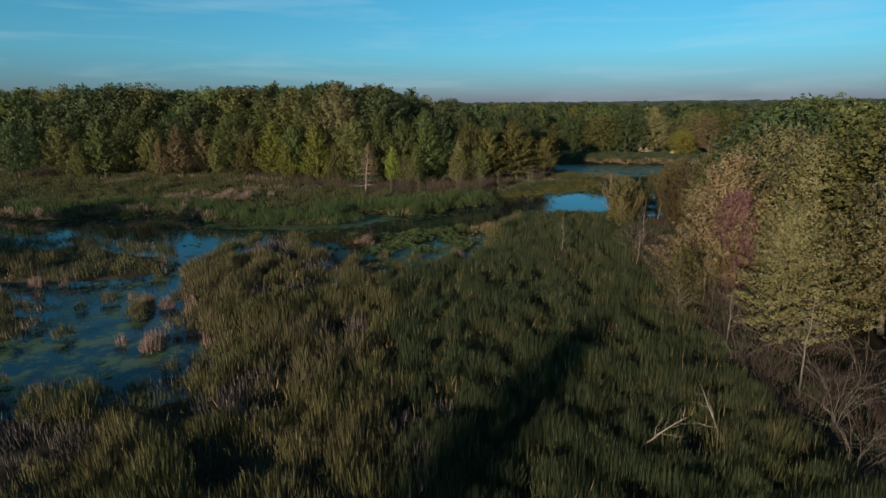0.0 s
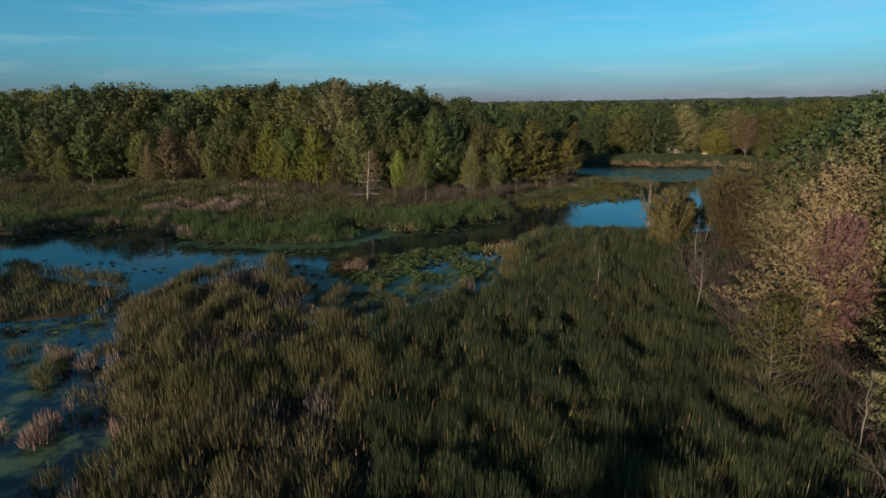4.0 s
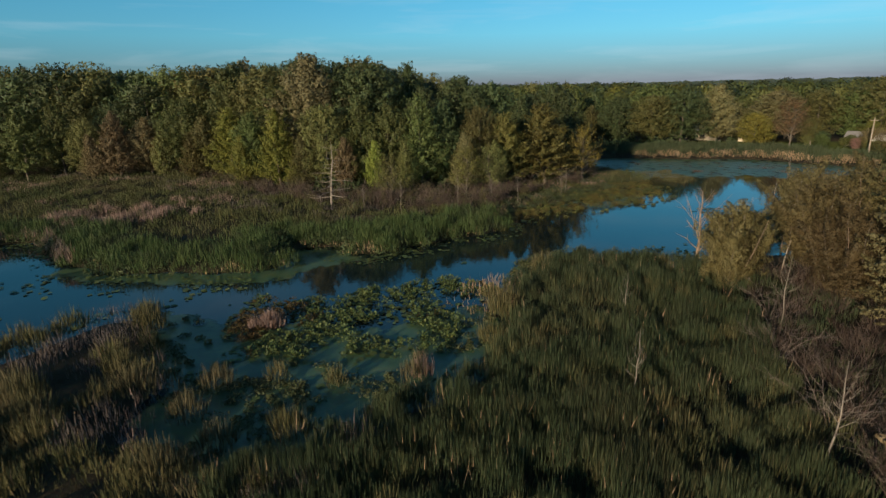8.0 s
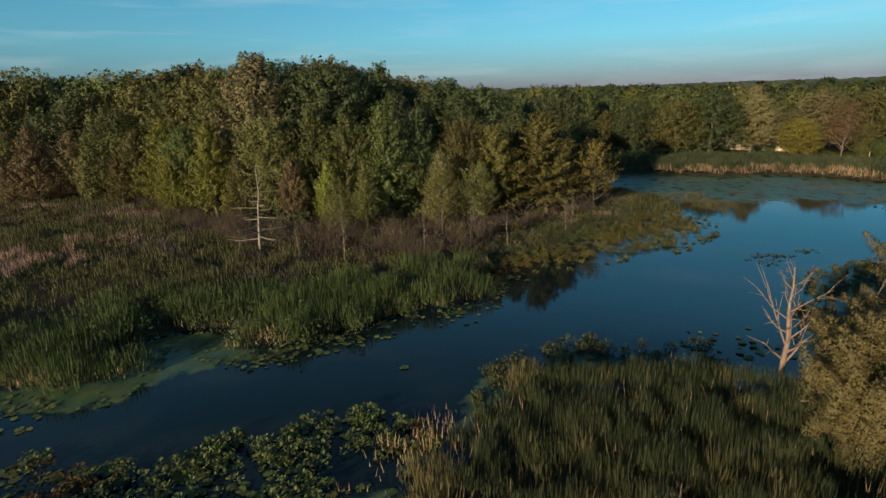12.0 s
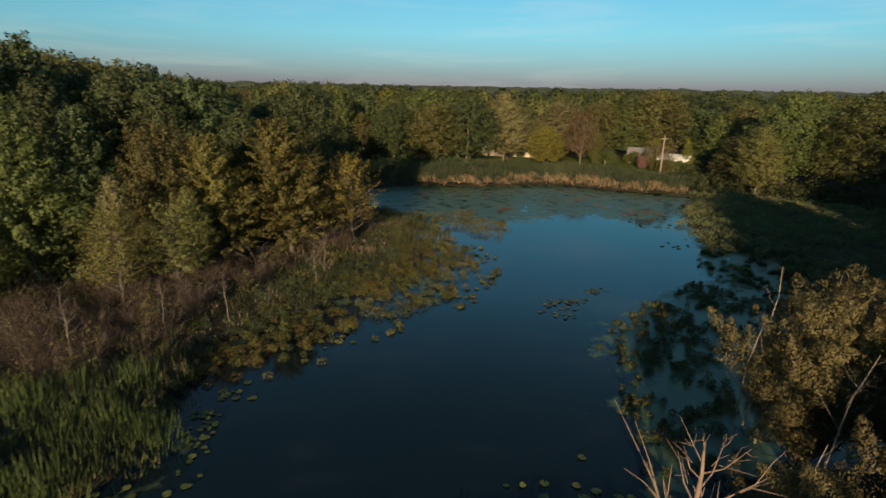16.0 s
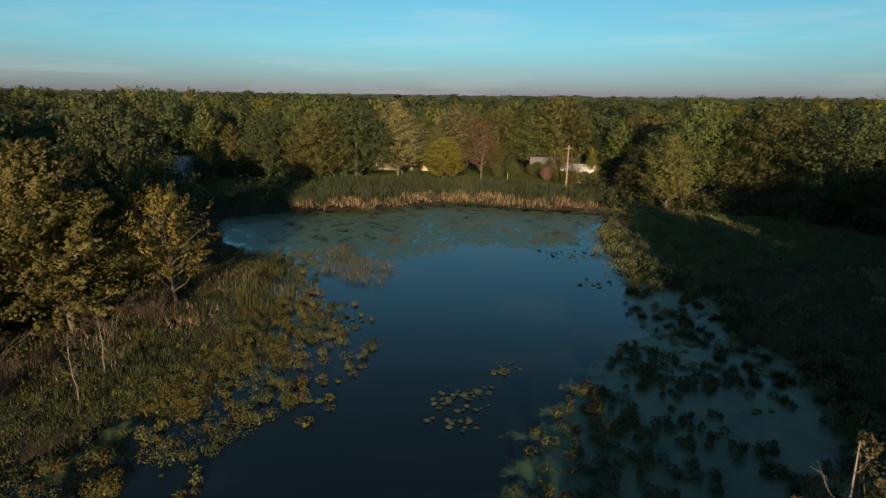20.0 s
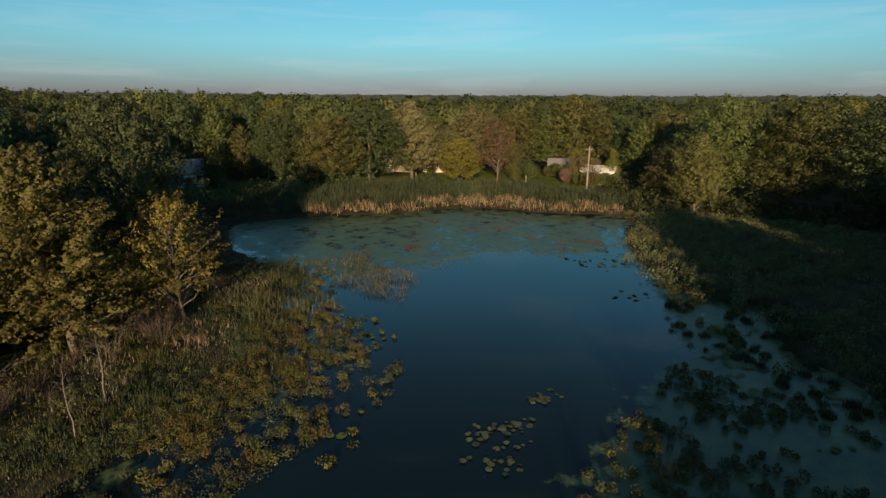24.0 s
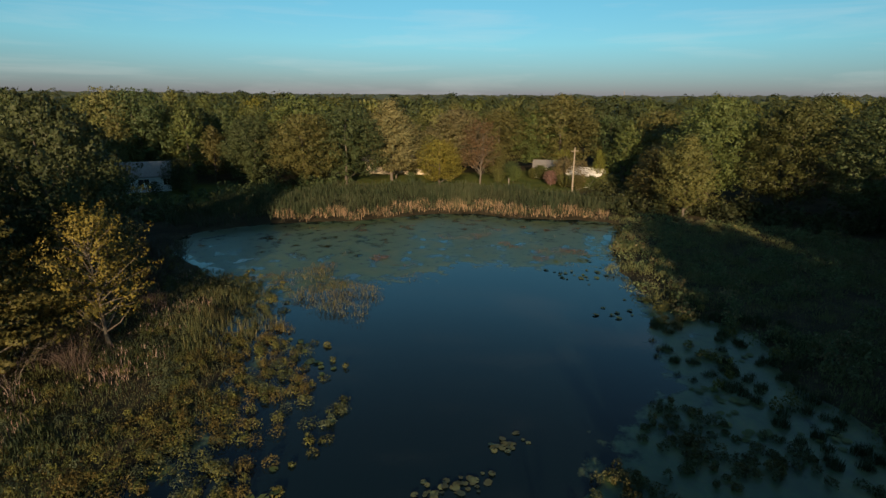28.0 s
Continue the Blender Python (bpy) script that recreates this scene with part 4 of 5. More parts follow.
cover = fractal(MX, MY, 2.4, 7)
open_hole = np.hypot((MX + 9.6) / 2.6, (MY - 8.6) / 1.7) + 0.8 * (fractal(MX, MY, 2.0, 3) - 0.5) < 1
field = pad_mask & ~open_hole
x, y = scatter(rng, field, 6.5, np.clip((fractal(MX, MY, 3.4, 6) - 0.26) * 4, 0, 1.15))
rusty = (fractal(x, y, 4.5, 2) + 0.30 * rng.random(len(x)) + 0.03 * np.clip(-12 - x, -4, 8)) > 0.76
for pick, tint, words in ((~rusty, "pad", "broad green water lily leaves held over the pond"), (rusty, "dock", "browning water lily leaves among the green")):
    v, f = rosettes(rng, x[pick], y[pick], 0.22 + 0.26 * rng.random(pick.sum()), 30, 0.085)
    tagged(part("raised_lily_leaves", np_mesh("raised_lily_leaves", v, f), LEAF[tint]), words, "water plants", kind="stuff")
x, y = scatter(rng, blurred(field, 2) > 0.25, 3.6, np.clip((cover - 0.33) * 5, 0, 1.2))
r = 0.12 + 0.14 * rng.random(len(x))
single_pad = np.zeros(len(x), bool)
single_pad[np.nonzero((y < 14) & (y > 5) & (x > -14))[0][:300]] = True
pad_patch = tagged(new("lily_pad_patch"), "patch of floating green lily pads beside the reeds", "lily pads")
pad_shapes = [np_mesh("lily_pad", *pads(rng, np.zeros(1), np.zeros(1), np.full(1, 0.2))) for _ in range(6)]
for i, k in enumerate(np.nonzero(single_pad)[0]):
    ob = part("lily_pad", pad_shapes[i % 6], LEAF["pad"], pad_patch)
    ob.matrix_basis = Matrix.Translation((x[k], y[k], 0.012 * rng.random())) @ Matrix.Rotation(6.28 * rng.random(), 4, "Z") @ Matrix.Scale(r[k] / 0.2, 4)
x, y, r = x[~single_pad], y[~single_pad], r[~single_pad]
v, f = pads(rng, x, y, r)
tagged(part("lily_pads", np_mesh("lily_pads", v, f), LEAF["pad"]), "floating green lily pads crowding dark water", "lily pads", kind="stuff")
# low weed that breaks through the duckweed south and west of the lily leaves
x, y = scatter(rng, raster(ALGAE) & wet & ~pad_mask, 1.5, np.clip((fractal(MX, MY, 2.8, 1) - 0.40) * 5, 0, 1.2))
v, f = tufts(rng, x, y, 0.10 + 0.22 * rng.random(len(x)), 0.25 + 0.45 * rng.random(len(x)), 70, 0.07)
tagged(part("surface_weed", np_mesh("surface_weed", v, f), LEAF["lawnbush"]), "low dark weed breaking through the duckweed", "water plants", kind="stuff")
x, y = scatter(rng, wet & (blurred(north, 6) > 0.10) & (MX > -60), 7.0, np.clip((cover - 0.36) * 4, 0, 1.2))
v, f = pads(rng, x, y, 0.08 + 0.12 * rng.random(len(x)))
tagged(part("bank_lily_pads", np_mesh("bank_lily_pads", v, f), LEAF["pad"]), "green lily pads along the channel's bank", "lily pads", kind="stuff")
loose = wet & (blurred(~wet, 12) > 0.04) & (fractal(MX, MY, 3.0, 3) > 0.60) & (MY < 66)
x, y = scatter(rng, loose, 1.4)
v, f = pads(rng, x, y, 0.12 + 0.16 * rng.random(len(x)))
tagged(part("stray_lily_pads", np_mesh("stray_lily_pads", v, f), LEAF["pad"]), "stray lily pads drifting on the pond", "lily pads", kind="stuff")
for px, py, pr in ((28.9, 41.6, 1.3), (29.8, 43.6, 0.9), (31.5, 43.2, 0.8), (34.5, 44.5, 0.6)):
    raft = tagged(new("lily_pad_raft"), "small raft of lily pads on open water", "lily pads", "lily pad rafts")
    raft.location = (px, py, 0)
    for _ in range(22):
        v, f = pads(rng, np.array([rng.normal() * pr * 0.7]), np.array([rng.normal() * pr * 0.45]), 0.09 + 0.11 * rng.random(1))
        part("lily_pad", np_mesh("lily_pad", v, f), LEAF["raft"], raft)

# understorey along the wood's edges
UNDER = [(-160, 100), (-104, 96), (-75, 92), (-56, 88), (-36, 70), (-24, 61), (-12, 57), (0, 58), (10, 63), (20, 70), (24, 80), (26, 92), (20, 100), (14, 80), (0, 68), (-24, 72), (-40, 84), (-60, 98), (-160, 112)]
EAST_UNDER = [(80, 76), (86, 70), (92, 60), (95, 46), (98, 32), (106, 32), (104, 50), (101, 66), (96, 76), (106, 88), (98, 92), (86, 86)]
NORTH_UNDER = [(28, 104), (34, 111), (46, 114), (58, 116), (62, 122), (52, 128), (40, 124), (32, 118), (22, 110)]
for poly in (UNDER, EAST_UNDER, NORTH_UNDER):
    x, y = scatter(rng, raster(poly) & ~wet, 0.20)
    v, f = tufts(rng, x, y, 0.9 + 2.3 * rng.random(len(x)), 0.7 + 0.9 * rng.random(len(x)), 80, 0.22)
    tagged(part("understorey", np_mesh("understorey", v, f), LEAF["deep"]), "dark green undergrowth below the trees", "bushes", kind="stuff")

# ---- trees ----


def crown_shape(kind, u):
    """Half width of the crown, 0 to 1, at the share u of its height."""
    if kind == "cone":
        return np.clip(1.12 * (1 - u) ** 0.62 * np.minimum(1, 0.60 + 2.2 * u), 0.05, 1)
    if kind == "tall":
        return np.clip(np.sin(np.pi * np.clip(u ** 0.85 * 0.84 + 0.13, 0, 1)) ** 0.9, 0.08, 1)
    return np.clip(np.sqrt(np.clip(1 - ((u - 0.46) / 0.56) ** 2, 0.02, 1)) ** 0.9, 0.12, 1)


def build_tree(name, seed, height, radius, clear, kind, plumes, leaves, size, material, label, bark=BARK, limbs=9, length=0.20, slim=0.42, rise=0.8, lobes=9, hollow=0.0):
    """A tree: an Empty at its foot over a forked trunk and a crown of upswept plumes of leaves."""
    rng = np.random.default_rng(seed)
    root = tagged(new(name), label, "tree")
    lean = rng.normal(size=2) * 0.03 * height
    u = (np.arange(plumes) + rng.random(plumes)) / plumes
    u = u ** 0.92
    a = np.arange(plumes) * 2.39996 + rng.random(plumes) * 0.7
    # broad lobes swell the outline, and the hollows between them fall into shade
    la, lu, lw = rng.random(lobes) * 6.28, rng.random(lobes), 0.7 + 0.5 * rng.random(lobes)
    swell = np.max(lw * np.exp(-((1 - np.cos(a[:, None] - la)) * 2.2 + ((u[:, None] - lu) * 3.4) ** 2)), 1)
    depth = np.where(rng.random(plumes) < 0.22, 0.50, 0.74 + 0.26 * rng.random(plumes)) * (0.78 + 0.42 * swell)
    rr = crown_shape(kind, u) * radius * depth
    c = np.stack([rr * np.cos(a) + lean[0] * u, rr * np.sin(a) + lean[1] * u, clear + (height - clear) * (0.03 + 0.90 * u)], 1)
    out = np.stack([np.cos(a), np.sin(a), 0 * a], 1)
    axis = unit(out * (1.15 - 0.75 * u)[:, None] + np.array([0, 0, 1.0]) * (rise * (0.35 + 1.1 * u))[:, None] + rng.normal(size=(plumes, 3)) * 0.22)
    half = radius * length * (0.55 + 0.9 * rng.random(plumes) ** 1.4) * (0.72 + 0.4 * crown_shape(kind, u))
    n = np.maximum(6, (leaves * (half / half.mean()) ** 1.6).astype(int))
    n = np.where(rng.random(plumes) < hollow, n // 4, n)
    ci = np.repeat(np.arange(plumes), n)
    m = len(ci)
    t = 2 * rng.random(m) - 1
    side = rng.normal(size=(m, 3))
    side = unit(side - (side * axis[ci]).sum(1, keepdims=True) * axis[ci])
    wide = half[ci] * slim * np.sqrt(np.clip(1 - t * t, 0, 1)) * (1.12 - 0.38 * t) * (0.62 + 0.42 * rng.random(m))
    pos = c[ci] + axis[ci] * (t * half[ci])[:, None] + side * wide[:, None]
    nrm = side + axis[ci] * (0.25 + 0.7 * np.maximum(t, 0))[:, None] + out[ci] * 0.35 + [0, 0, 0.2]
    # larger sprays inside, which close the crown behind the outer leaves
    k = m // 6
    pick = rng.choice(m, k, replace=False)
    inner = pos[pick] - [lean[0] * 0.5, lean[1] * 0.5, 0]
    inner[:, :2] *= (0.35 + 0.4 * rng.random(k))[:, None]
    pos, grain = np.concatenate([pos, inner]), np.concatenate([nrm, nrm[pick]])
    big = np.where(np.arange(len(pos)) < m, 1.0, 1.6)
    v, f = leaf_quads(rng, pos, grain + rng.normal(size=grain.shape) * 0.5, size * (0.55 + 0.9 * rng.random(len(pos))) * big, 0.62)
    part("crown", soften(np_mesh("crown", v, f), grain + rng.normal(size=grain.shape) * 0.28), material, root)
    k = 7
    tz = np.linspace(0, 1, k)
    wob = np.cumsum(rng.normal(size=(k, 2)) * 0.010 * height, axis=0)
    trunk = np.stack([wob[:, 0] + lean[0] * tz, wob[:, 1] + lean[1] * tz, tz * height * 0.88 - 0.3], 1)
    r0 = 0.013 * height + 0.02
    pieces = [tube(trunk, r0 * (1 - 0.87 * tz) * np.where(tz == 0, 1.35, 1), 7)]
    for j in rng.choice(plumes, min(limbs, plumes), replace=False):
        t0 = np.clip((c[j, 2] - 0.22 * (height - clear) * rng.random() - 0.8) / (height * 0.88), 0.10, 0.85)
        p0 = np.array([np.interp(t0, tz, trunk[:, i]) for i in range(3)])
        p1 = (p0 + c[j]) / 2 + [0, 0, 0.02 * height * rng.random()] + rng.normal(size=3) * 0.12
        rl = r0 * (1 - 0.87 * t0) * 0.5
        pieces.append(tube([p0, p1, c[j]], [rl, rl * 0.6, rl * 0.2], 5))
    part("trunk", np_mesh("trunk", *joined(pieces), True), bark, root)
    return root


def place(tree, x, y, scale, turn, tint=None, label="", group="", squash=1.0):
    """A copy of a tree at its place in the plan, at its own size, turn and leaf colour."""
    z = float(ground_z(x, y))
    m = Matrix.Translation((x, y, z)) @ Matrix.Rotation(turn, 4, "Z") @ Matrix.Diagonal((scale * squash, scale * squash, scale, 1))
    ob = copy_thing(tree, m)
    if tint:
        for child in ob.children:
            if child.name.startswith("crown"):
                child.material_slots[0].link = "OBJECT"
                child.material_slots[0].material = LEAF[tint]
    return tagged(ob, label, "", group)


# models, each used for its first tree and then copied
NEAR = [
    build_tree("maple_tree", 1, 14, 4.6, 1.0, "round", 330, 72, 0.105, LEAF["green"], "broad green maple tree", limbs=16),
    build_tree("maple_tree", 2, 14, 4.2, 1.0, "tall", 320, 72, 0.105, LEAF["olive"], "tall olive green tree", limbs=16),
    build_tree("ash_tree", 3, 14, 4.6, 1.2, "cone", 230, 130, 0.09, LEAF["silver"], "layered ash tree with upswept sprays", length=0.34, slim=0.23, rise=0.42, limbs=30),
    build_tree("ash_tree", 4, 14, 4.2, 1.4, "round", 220, 120, 0.088, LEAF["lime"], "leafy tree turning yellow", length=0.29, slim=0.30, rise=0.6, limbs=26),
]
THIN = build_tree("young_tree", 5, 10, 3.4, 2.6, "round", 120, 62, 0.072, LEAF["gold"], "slender thin-leaved young tree turning yellow", limbs=46, length=0.25, slim=0.42, rise=0.7, lobes=6, hollow=0.42)
MID = [
    build_tree("wood_tree", 21, 16, 5.3, 1.8, "round", 250, 74, 0.115, LEAF["green"], "rounded green forest tree", limbs=8, length=0.19, slim=0.56, rise=0.5, lobes=8),
    build_tree("wood_tree", 22, 16, 4.8, 1.8, "tall", 220, 78, 0.115, LEAF["deep"], "tall dark green forest tree", limbs=8, length=0.22, slim=0.46, rise=0.5, lobes=8),
    build_tree("wood_tree", 23, 16, 5.6, 2.0, "round", 260, 74, 0.12, LEAF["olive"], "wide olive green forest tree", length=0.18, slim=0.62, rise=0.4, lobes=10, limbs=8),
    build_tree("wood_tree", 24, 16, 5.0, 1.6, "cone", 210, 78, 0.11, LEAF["silver"], "forest tree with pale upswept sprays", length=0.28, slim=0.32, rise=0.5, limbs=8),
]
REAR = [
    build_tree("forest_tree", 25, 16, 5.4, 1.4, "round", 150, 50, 0.165, LEAF["green"], "rounded green forest tree", limbs=3, length=0.21, slim=0.62, rise=0.4, lobes=7),
    build_tree("forest_tree", 26, 16, 4.9, 1.4, "tall", 140, 50, 0.16, LEAF["deep"], "tall dark green forest tree", limbs=3, length=0.22, slim=0.55, rise=0.45, lobes=8),
    build_tree("forest_tree", 27, 16, 5.9, 1.6, "round", 150, 50, 0.17, LEAF["olive"], "wide olive green forest tree", limbs=3, length=0.20, slim=0.68, rise=0.35, lobes=9),
    build_tree("forest_tree", 28, 16, 4.8, 1.4, "cone", 130, 52, 0.155, LEAF["olive"], "tapering olive forest tree", limbs=3, length=0.27, slim=0.40, rise=0.5),
]


def build_willow(name, seed, height, spread, stems, leaves, label):
    """A many-stemmed willow: leaning stems that carry upright plumes of narrow leaves, some stems bare."""
    rng = np.random.default_rng(seed)
    root = tagged(new(name), label, "tree")
    pos, nrm = [], []
    for s in range(stems):
        a, out = s * 2.4 + rng.random(), spread * np.sqrt((s + 0.3) / stems)
        h = height * (1.0 - 0.28 * out / spread) * (0.78 + 0.26 * rng.random())
        t = np.linspace(0, 1, 6)
        line = np.stack([out * np.cos(a) * t**0.8, out * np.sin(a) * t**0.8, h * t - 0.2], 1) + np.cumsum(rng.normal(size=(6, 3)) * 0.06, axis=0)
        bare = rng.random() < 0.16
        part("stem", np_mesh("stem", *tube(line, 0.085 * (h / 8) * (1 - 0.86 * t), 5), True), DEAD_WARM if bare else BARK, root)
        if bare:
            continue
        for k in range(17):
            u = 0.30 + 0.70 * (k + rng.random()) / 17
            c = np.array([np.interp(u, t, line[:, i]) for i in range(3)]) + rng.normal(size=3) * [0.55, 0.55, 0.2] * (1.2 - 0.7 * u)
            axis = unit(np.array([np.cos(a) * 0.45, np.sin(a) * 0.45, 0.9]) + rng.normal(size=3) * 0.5)
            m = int(leaves * (0.7 + 0.6 * rng.random()))
            half = 0.75 * (0.7 + 0.6 * rng.random())
            g = 2 * rng.random(m) - 1
            side = rng.normal(size=(m, 3))
            side = unit(side - (side @ axis)[:, None] * axis)
            wide = half * 0.46 * np.sqrt(1 - g * g) * (1.15 - 0.4 * g) * (0.5 + 0.55 * rng.random(m))
            pos.append(c + axis * (g * half)[:, None] + side * wide[:, None])
            nrm.append(side + axis * 0.4 + [0.3 * np.cos(a), 0.3 * np.sin(a), 0.15])
    pos, nrm = np.concatenate(pos), np.concatenate(nrm)
    v, f = leaf_quads(rng, pos, nrm + rng.normal(size=nrm.shape) * 0.5, 0.05 * (0.6 + 0.8 * rng.random(len(pos))), 0.42, -0.7)
    part("crown", soften(np_mesh("crown", v, f), nrm + rng.normal(size=nrm.shape) * 0.3), LEAF["willow"], root)
    return root


WILLOW = build_willow("willow_tree", 6, 8.0, 3.0, 17, 400, "bushy willow with narrow dull gold leaves")
COLOURS = {"green": "green leaves", "deep": "dark green leaves", "olive": "olive green leaves", "lime": "yellow-green leaves", "gold": "golden autumn leaves",
           "rust": "rusty brown autumn leaves", "yellow": "golden yellow leaves", "orange": "orange autumn leaves", "plum": "plum-red autumn leaves", "silver": "pale grey-green leaves", "ashgold": "golden green leaves", "blush": "pinkish tan autumn leaves", "willow": "dull gold leaves"}
KINDS = ["broad maple", "tall maple", "layered ash", "rounded ash"]
# model, x, y, height, colour, width factor
FRONT = [
    (1, -112, 92, 14, "deep", 1.1), (0, -102, 80, 13.9, "deep", 1.0), (0, -93, 83, 12.8, "olive", 1.0), (1, -84, 82, 14.3, "green", 1.0), (3, -79, 86, 14.6, "green", 1.0), (0, -73, 84, 12, "olive", 0.85),
    (3, -66, 81, 13, "rust", 0.95), (1, -61, 84, 11.8, "rust", 0.95), (0, -53, 84, 15.4, "green", 1.0), (3, -42.5, 76.5, 13.3, "lime", 1.05), (1, -47.5, 79, 12, "olive", 0.9), (3, -31, 66, 13.2, "lime", 0.95),
    (1, -36.5, 71, 12.8, "green", 0.9), (2, -23, 65, 14, "olive", 0.8), (3, -17.2, 66.5, 14.7, "green", 0.9), (1, -12.6, 63.4, 14.2, "green", 0.85), (3, -7.5, 62, 15.2, "green", 0.85), (1, -3.2, 65, 14.4, "deep", 0.9),
    (3, 1.8, 64, 13, "olive", 0.9), (2, 6.6, 63, 12, "ashgold", 0.95), (2, 13.2, 64.5, 13.2, "ashgold", 1.12), (1, 9.4, 69, 14.2, "deep", 0.9),
]
FRONT_LOW = [
    (3, -70, 80, 9, "rust", 0.8), (1, -57, 80, 9.5, "olive", 0.8), (3, -50, 77, 9, "ashgold", 0.8), (1, -38, 69, 9, "lime", 0.8), (3, -27, 63.5, 9, "olive", 0.8),
    (1, -20, 62, 8.8, "rust", 0.75), (3, -10, 58.5, 8.4, "olive", 0.75), (3, -1.2, 57.8, 9.4, "silver", 0.75), (1, 4, 60, 8, "olive", 0.8), (1, -88, 80, 9, "olive", 0.8), (1, -15, 60, 8.4, "lime", 0.7),
]
FAR_SIDE = [
    (2, 54, 123, 13.5, "olive", 1.3), (0, 62, 122, 14.5, "deep", 1.35), (1, 71, 121, 16, "silver", 1.2), (0, 80, 121, 9, "olive", 1.0), (0, 73.5, 124, 13, "silver", 1.1), (0, 75.5, 111, 8.8, "yellow", 1.3),
    (0, 111, 115, 17, "olive", 1.45), (3, 99.5, 94.5, 7, "lime", 0.8), (0, 93.5, 77, 9.5, "olive", 1.6), (2, 101, 74, 17, "green", 1.1),
    # (46, 128) has a dark tint for the shade beside the blue house
    (0, 103, 64, 16.5, "green", 1.2), (2, 102, 52, 16, "deep", 1.2), (1, 101, 40, 16, "green", 1.2), (3, 62, 31, 9.5, "silver", 1.3), (0, 46, 128, 13, "deep", 1.2),
    
]
BEHIND_HOUSES = [
    (2, 88, 124, 14, "silver", 1.2), (0, 100, 124, 14, "olive", 1.2), (1, 96, 131, 15, "green", 1.2), (0, 107, 119, 14, "green", 1.2), (0, 91, 114, 7, "olive", 1.1), (0, 103, 84, 9, "deep", 1.2), (1, 90, 128, 15, "olive", 1.2),
]
NEAR_EAST = [
    (2, 14, -12, 12.5, "blush", 1.0), (3, 14.6, -13.6, 9.8, "plum", 0.62), (3, 25, -4, 14.5, "silver", 1.15), (2, 20.5, -12, 13.5, "silver", 1.1), (2, 12.8, -23.6, 10.2, "silver", 1.0),
    (3, 21, -22, 11.7, "silver", 1.1), (1, 30, -10, 13.5, "olive", 1.0), (0, 31, -20, 12.5, "deep", 1.1), (2, 31, 2, 10.8, "silver", 1), (1, 36, -4, 13.5, "green", 1.1),
    # those around (27, 8) help to shade the film and shore east of the willows
    (2, 12, -38, 9.9, "rust", 1.0), (0, 20, -36, 11.7, "olive", 1), (3, 29, -32, 12.6, "green", 1), (0, 38, -18, 14.4, "deep", 1.1), (0, 27, 8, 11.5, "olive", 0.9), (2, 23, 3, 11.5, "silver", 0.9), (0, 34, 9, 14.5, "green", 1.0), (1, 29, 4, 13, "deep", 0.9), (1, 37, 8, 11.7, "rust", 1.0),
]
turns = random.Random(3)
for group, rows in (("trees along the wood's edge", FRONT), ("small trees before the wood", FRONT_LOW), ("trees behind the houses", BEHIND_HOUSES), ("trees beyond the pond", FAR_SIDE), ("trees beside the marsh", NEAR_EAST)):
    for kind, x, y, h, tint, wide in rows:
        model, tall = (MID, 16) if x < 0 or y > 75 or x > 26 else (NEAR, 14)
        place(model[kind], x, y, h / tall, turns.random() * 6.28, tint, f"{KINDS[kind]} tree with {COLOURS[tint]}", group, wide)
for x, y, h, tint in ((19.6, 66, 9.4, "gold"), (-1, 54.5, 7.5, "ashgold"), (3, 56, 7.5, "olive"), (-12, 52, 7, "olive"), (8, -18, 6.0, "ashgold"), (20, 73, 8, "olive"), (13, -14, 5.5, "ashgold"), (83, 109, 12.0, "orange"), (94.5, 94.2, 5.5, "rust"), (97.5, 101.5, 6.5, "lime")):
    place(THIN, x, y, h / 10, turns.random() * 6.28, tint, f"slender young tree with thin {COLOURS[tint]}", "young trees")
for x, y, h, w in ((16.2, 13.0, 8.0, 0.9), (20.0, 17.8, 6.6, 0.85), (28.4, 23.2, 9.8, 0.95), (32.2, 20.6, 10.2, 1.0), (25.2, 15.8, 9.4, 1.0), (30.6, 15.4, 9.2, 1.1), (37, 18, 9, 1.1), (43, 18, 6.5, 1.1), (22.6, 9.5, 8.4, 1.0)):
    place(WILLOW, x, y, h / 8, turns.random() * 6.28, None, "bushy willow with dull gold leaves by the pond", "willows", w)

place(NEAR[3], -38, -72, 16.5 / 14, 1.0, "green", "tall slender green tree behind the marsh", "trees beside the marsh", 0.42)
# unseen trees, added so that their shadows darken the southern end of the reeds
for x, y, h in ((-58, -87, 14.5), (-51, -85, 14), (-45, -88, 14.5), (-30, -86, 14), (-23, -85, 14.5)):
    place(REAR[int(-x) % 3], x, y, h / 16, turns.random() * 6.28, "green", "unseen tree added south of the marsh to shade its reeds", "forest trees", 1.1)
# mostly unseen trees, added towards the sun to throw shade over the east marsh
for x, y, h, tint in ((37, 12, 17, "deep"), (42, 14, 18, "green"), (40, 6, 16, "deep"), (34, 6, 17, "green"), (29, 2, 16.5, "deep"), (41, 8, 17, "olive"), (57.5, 13, 16, "deep"), (61, 15, 10, "deep"), (66, 21.5, 14, "olive"), (72, 24, 14, "deep"), (79, 27, 14, "green"), (87, 31, 13, "deep"), (62, 13, 18, "olive"), (70, 14, 19, "deep"), (78, 19, 15, "green"), (86, 24, 15, "deep"), (92, 28, 13, "deep"), (52, 3, 17, "olive"), (57, 8, 16, "deep"), (66, 7, 20, "deep"), (76, 11, 16, "green"), (84, 16, 15, "olive")):
    place(REAR[int(x) % 3], x, y, h / 16, turns.random() * 6.28, tint, f"forest tree with {COLOURS[tint]}", "forest trees", 1.2)

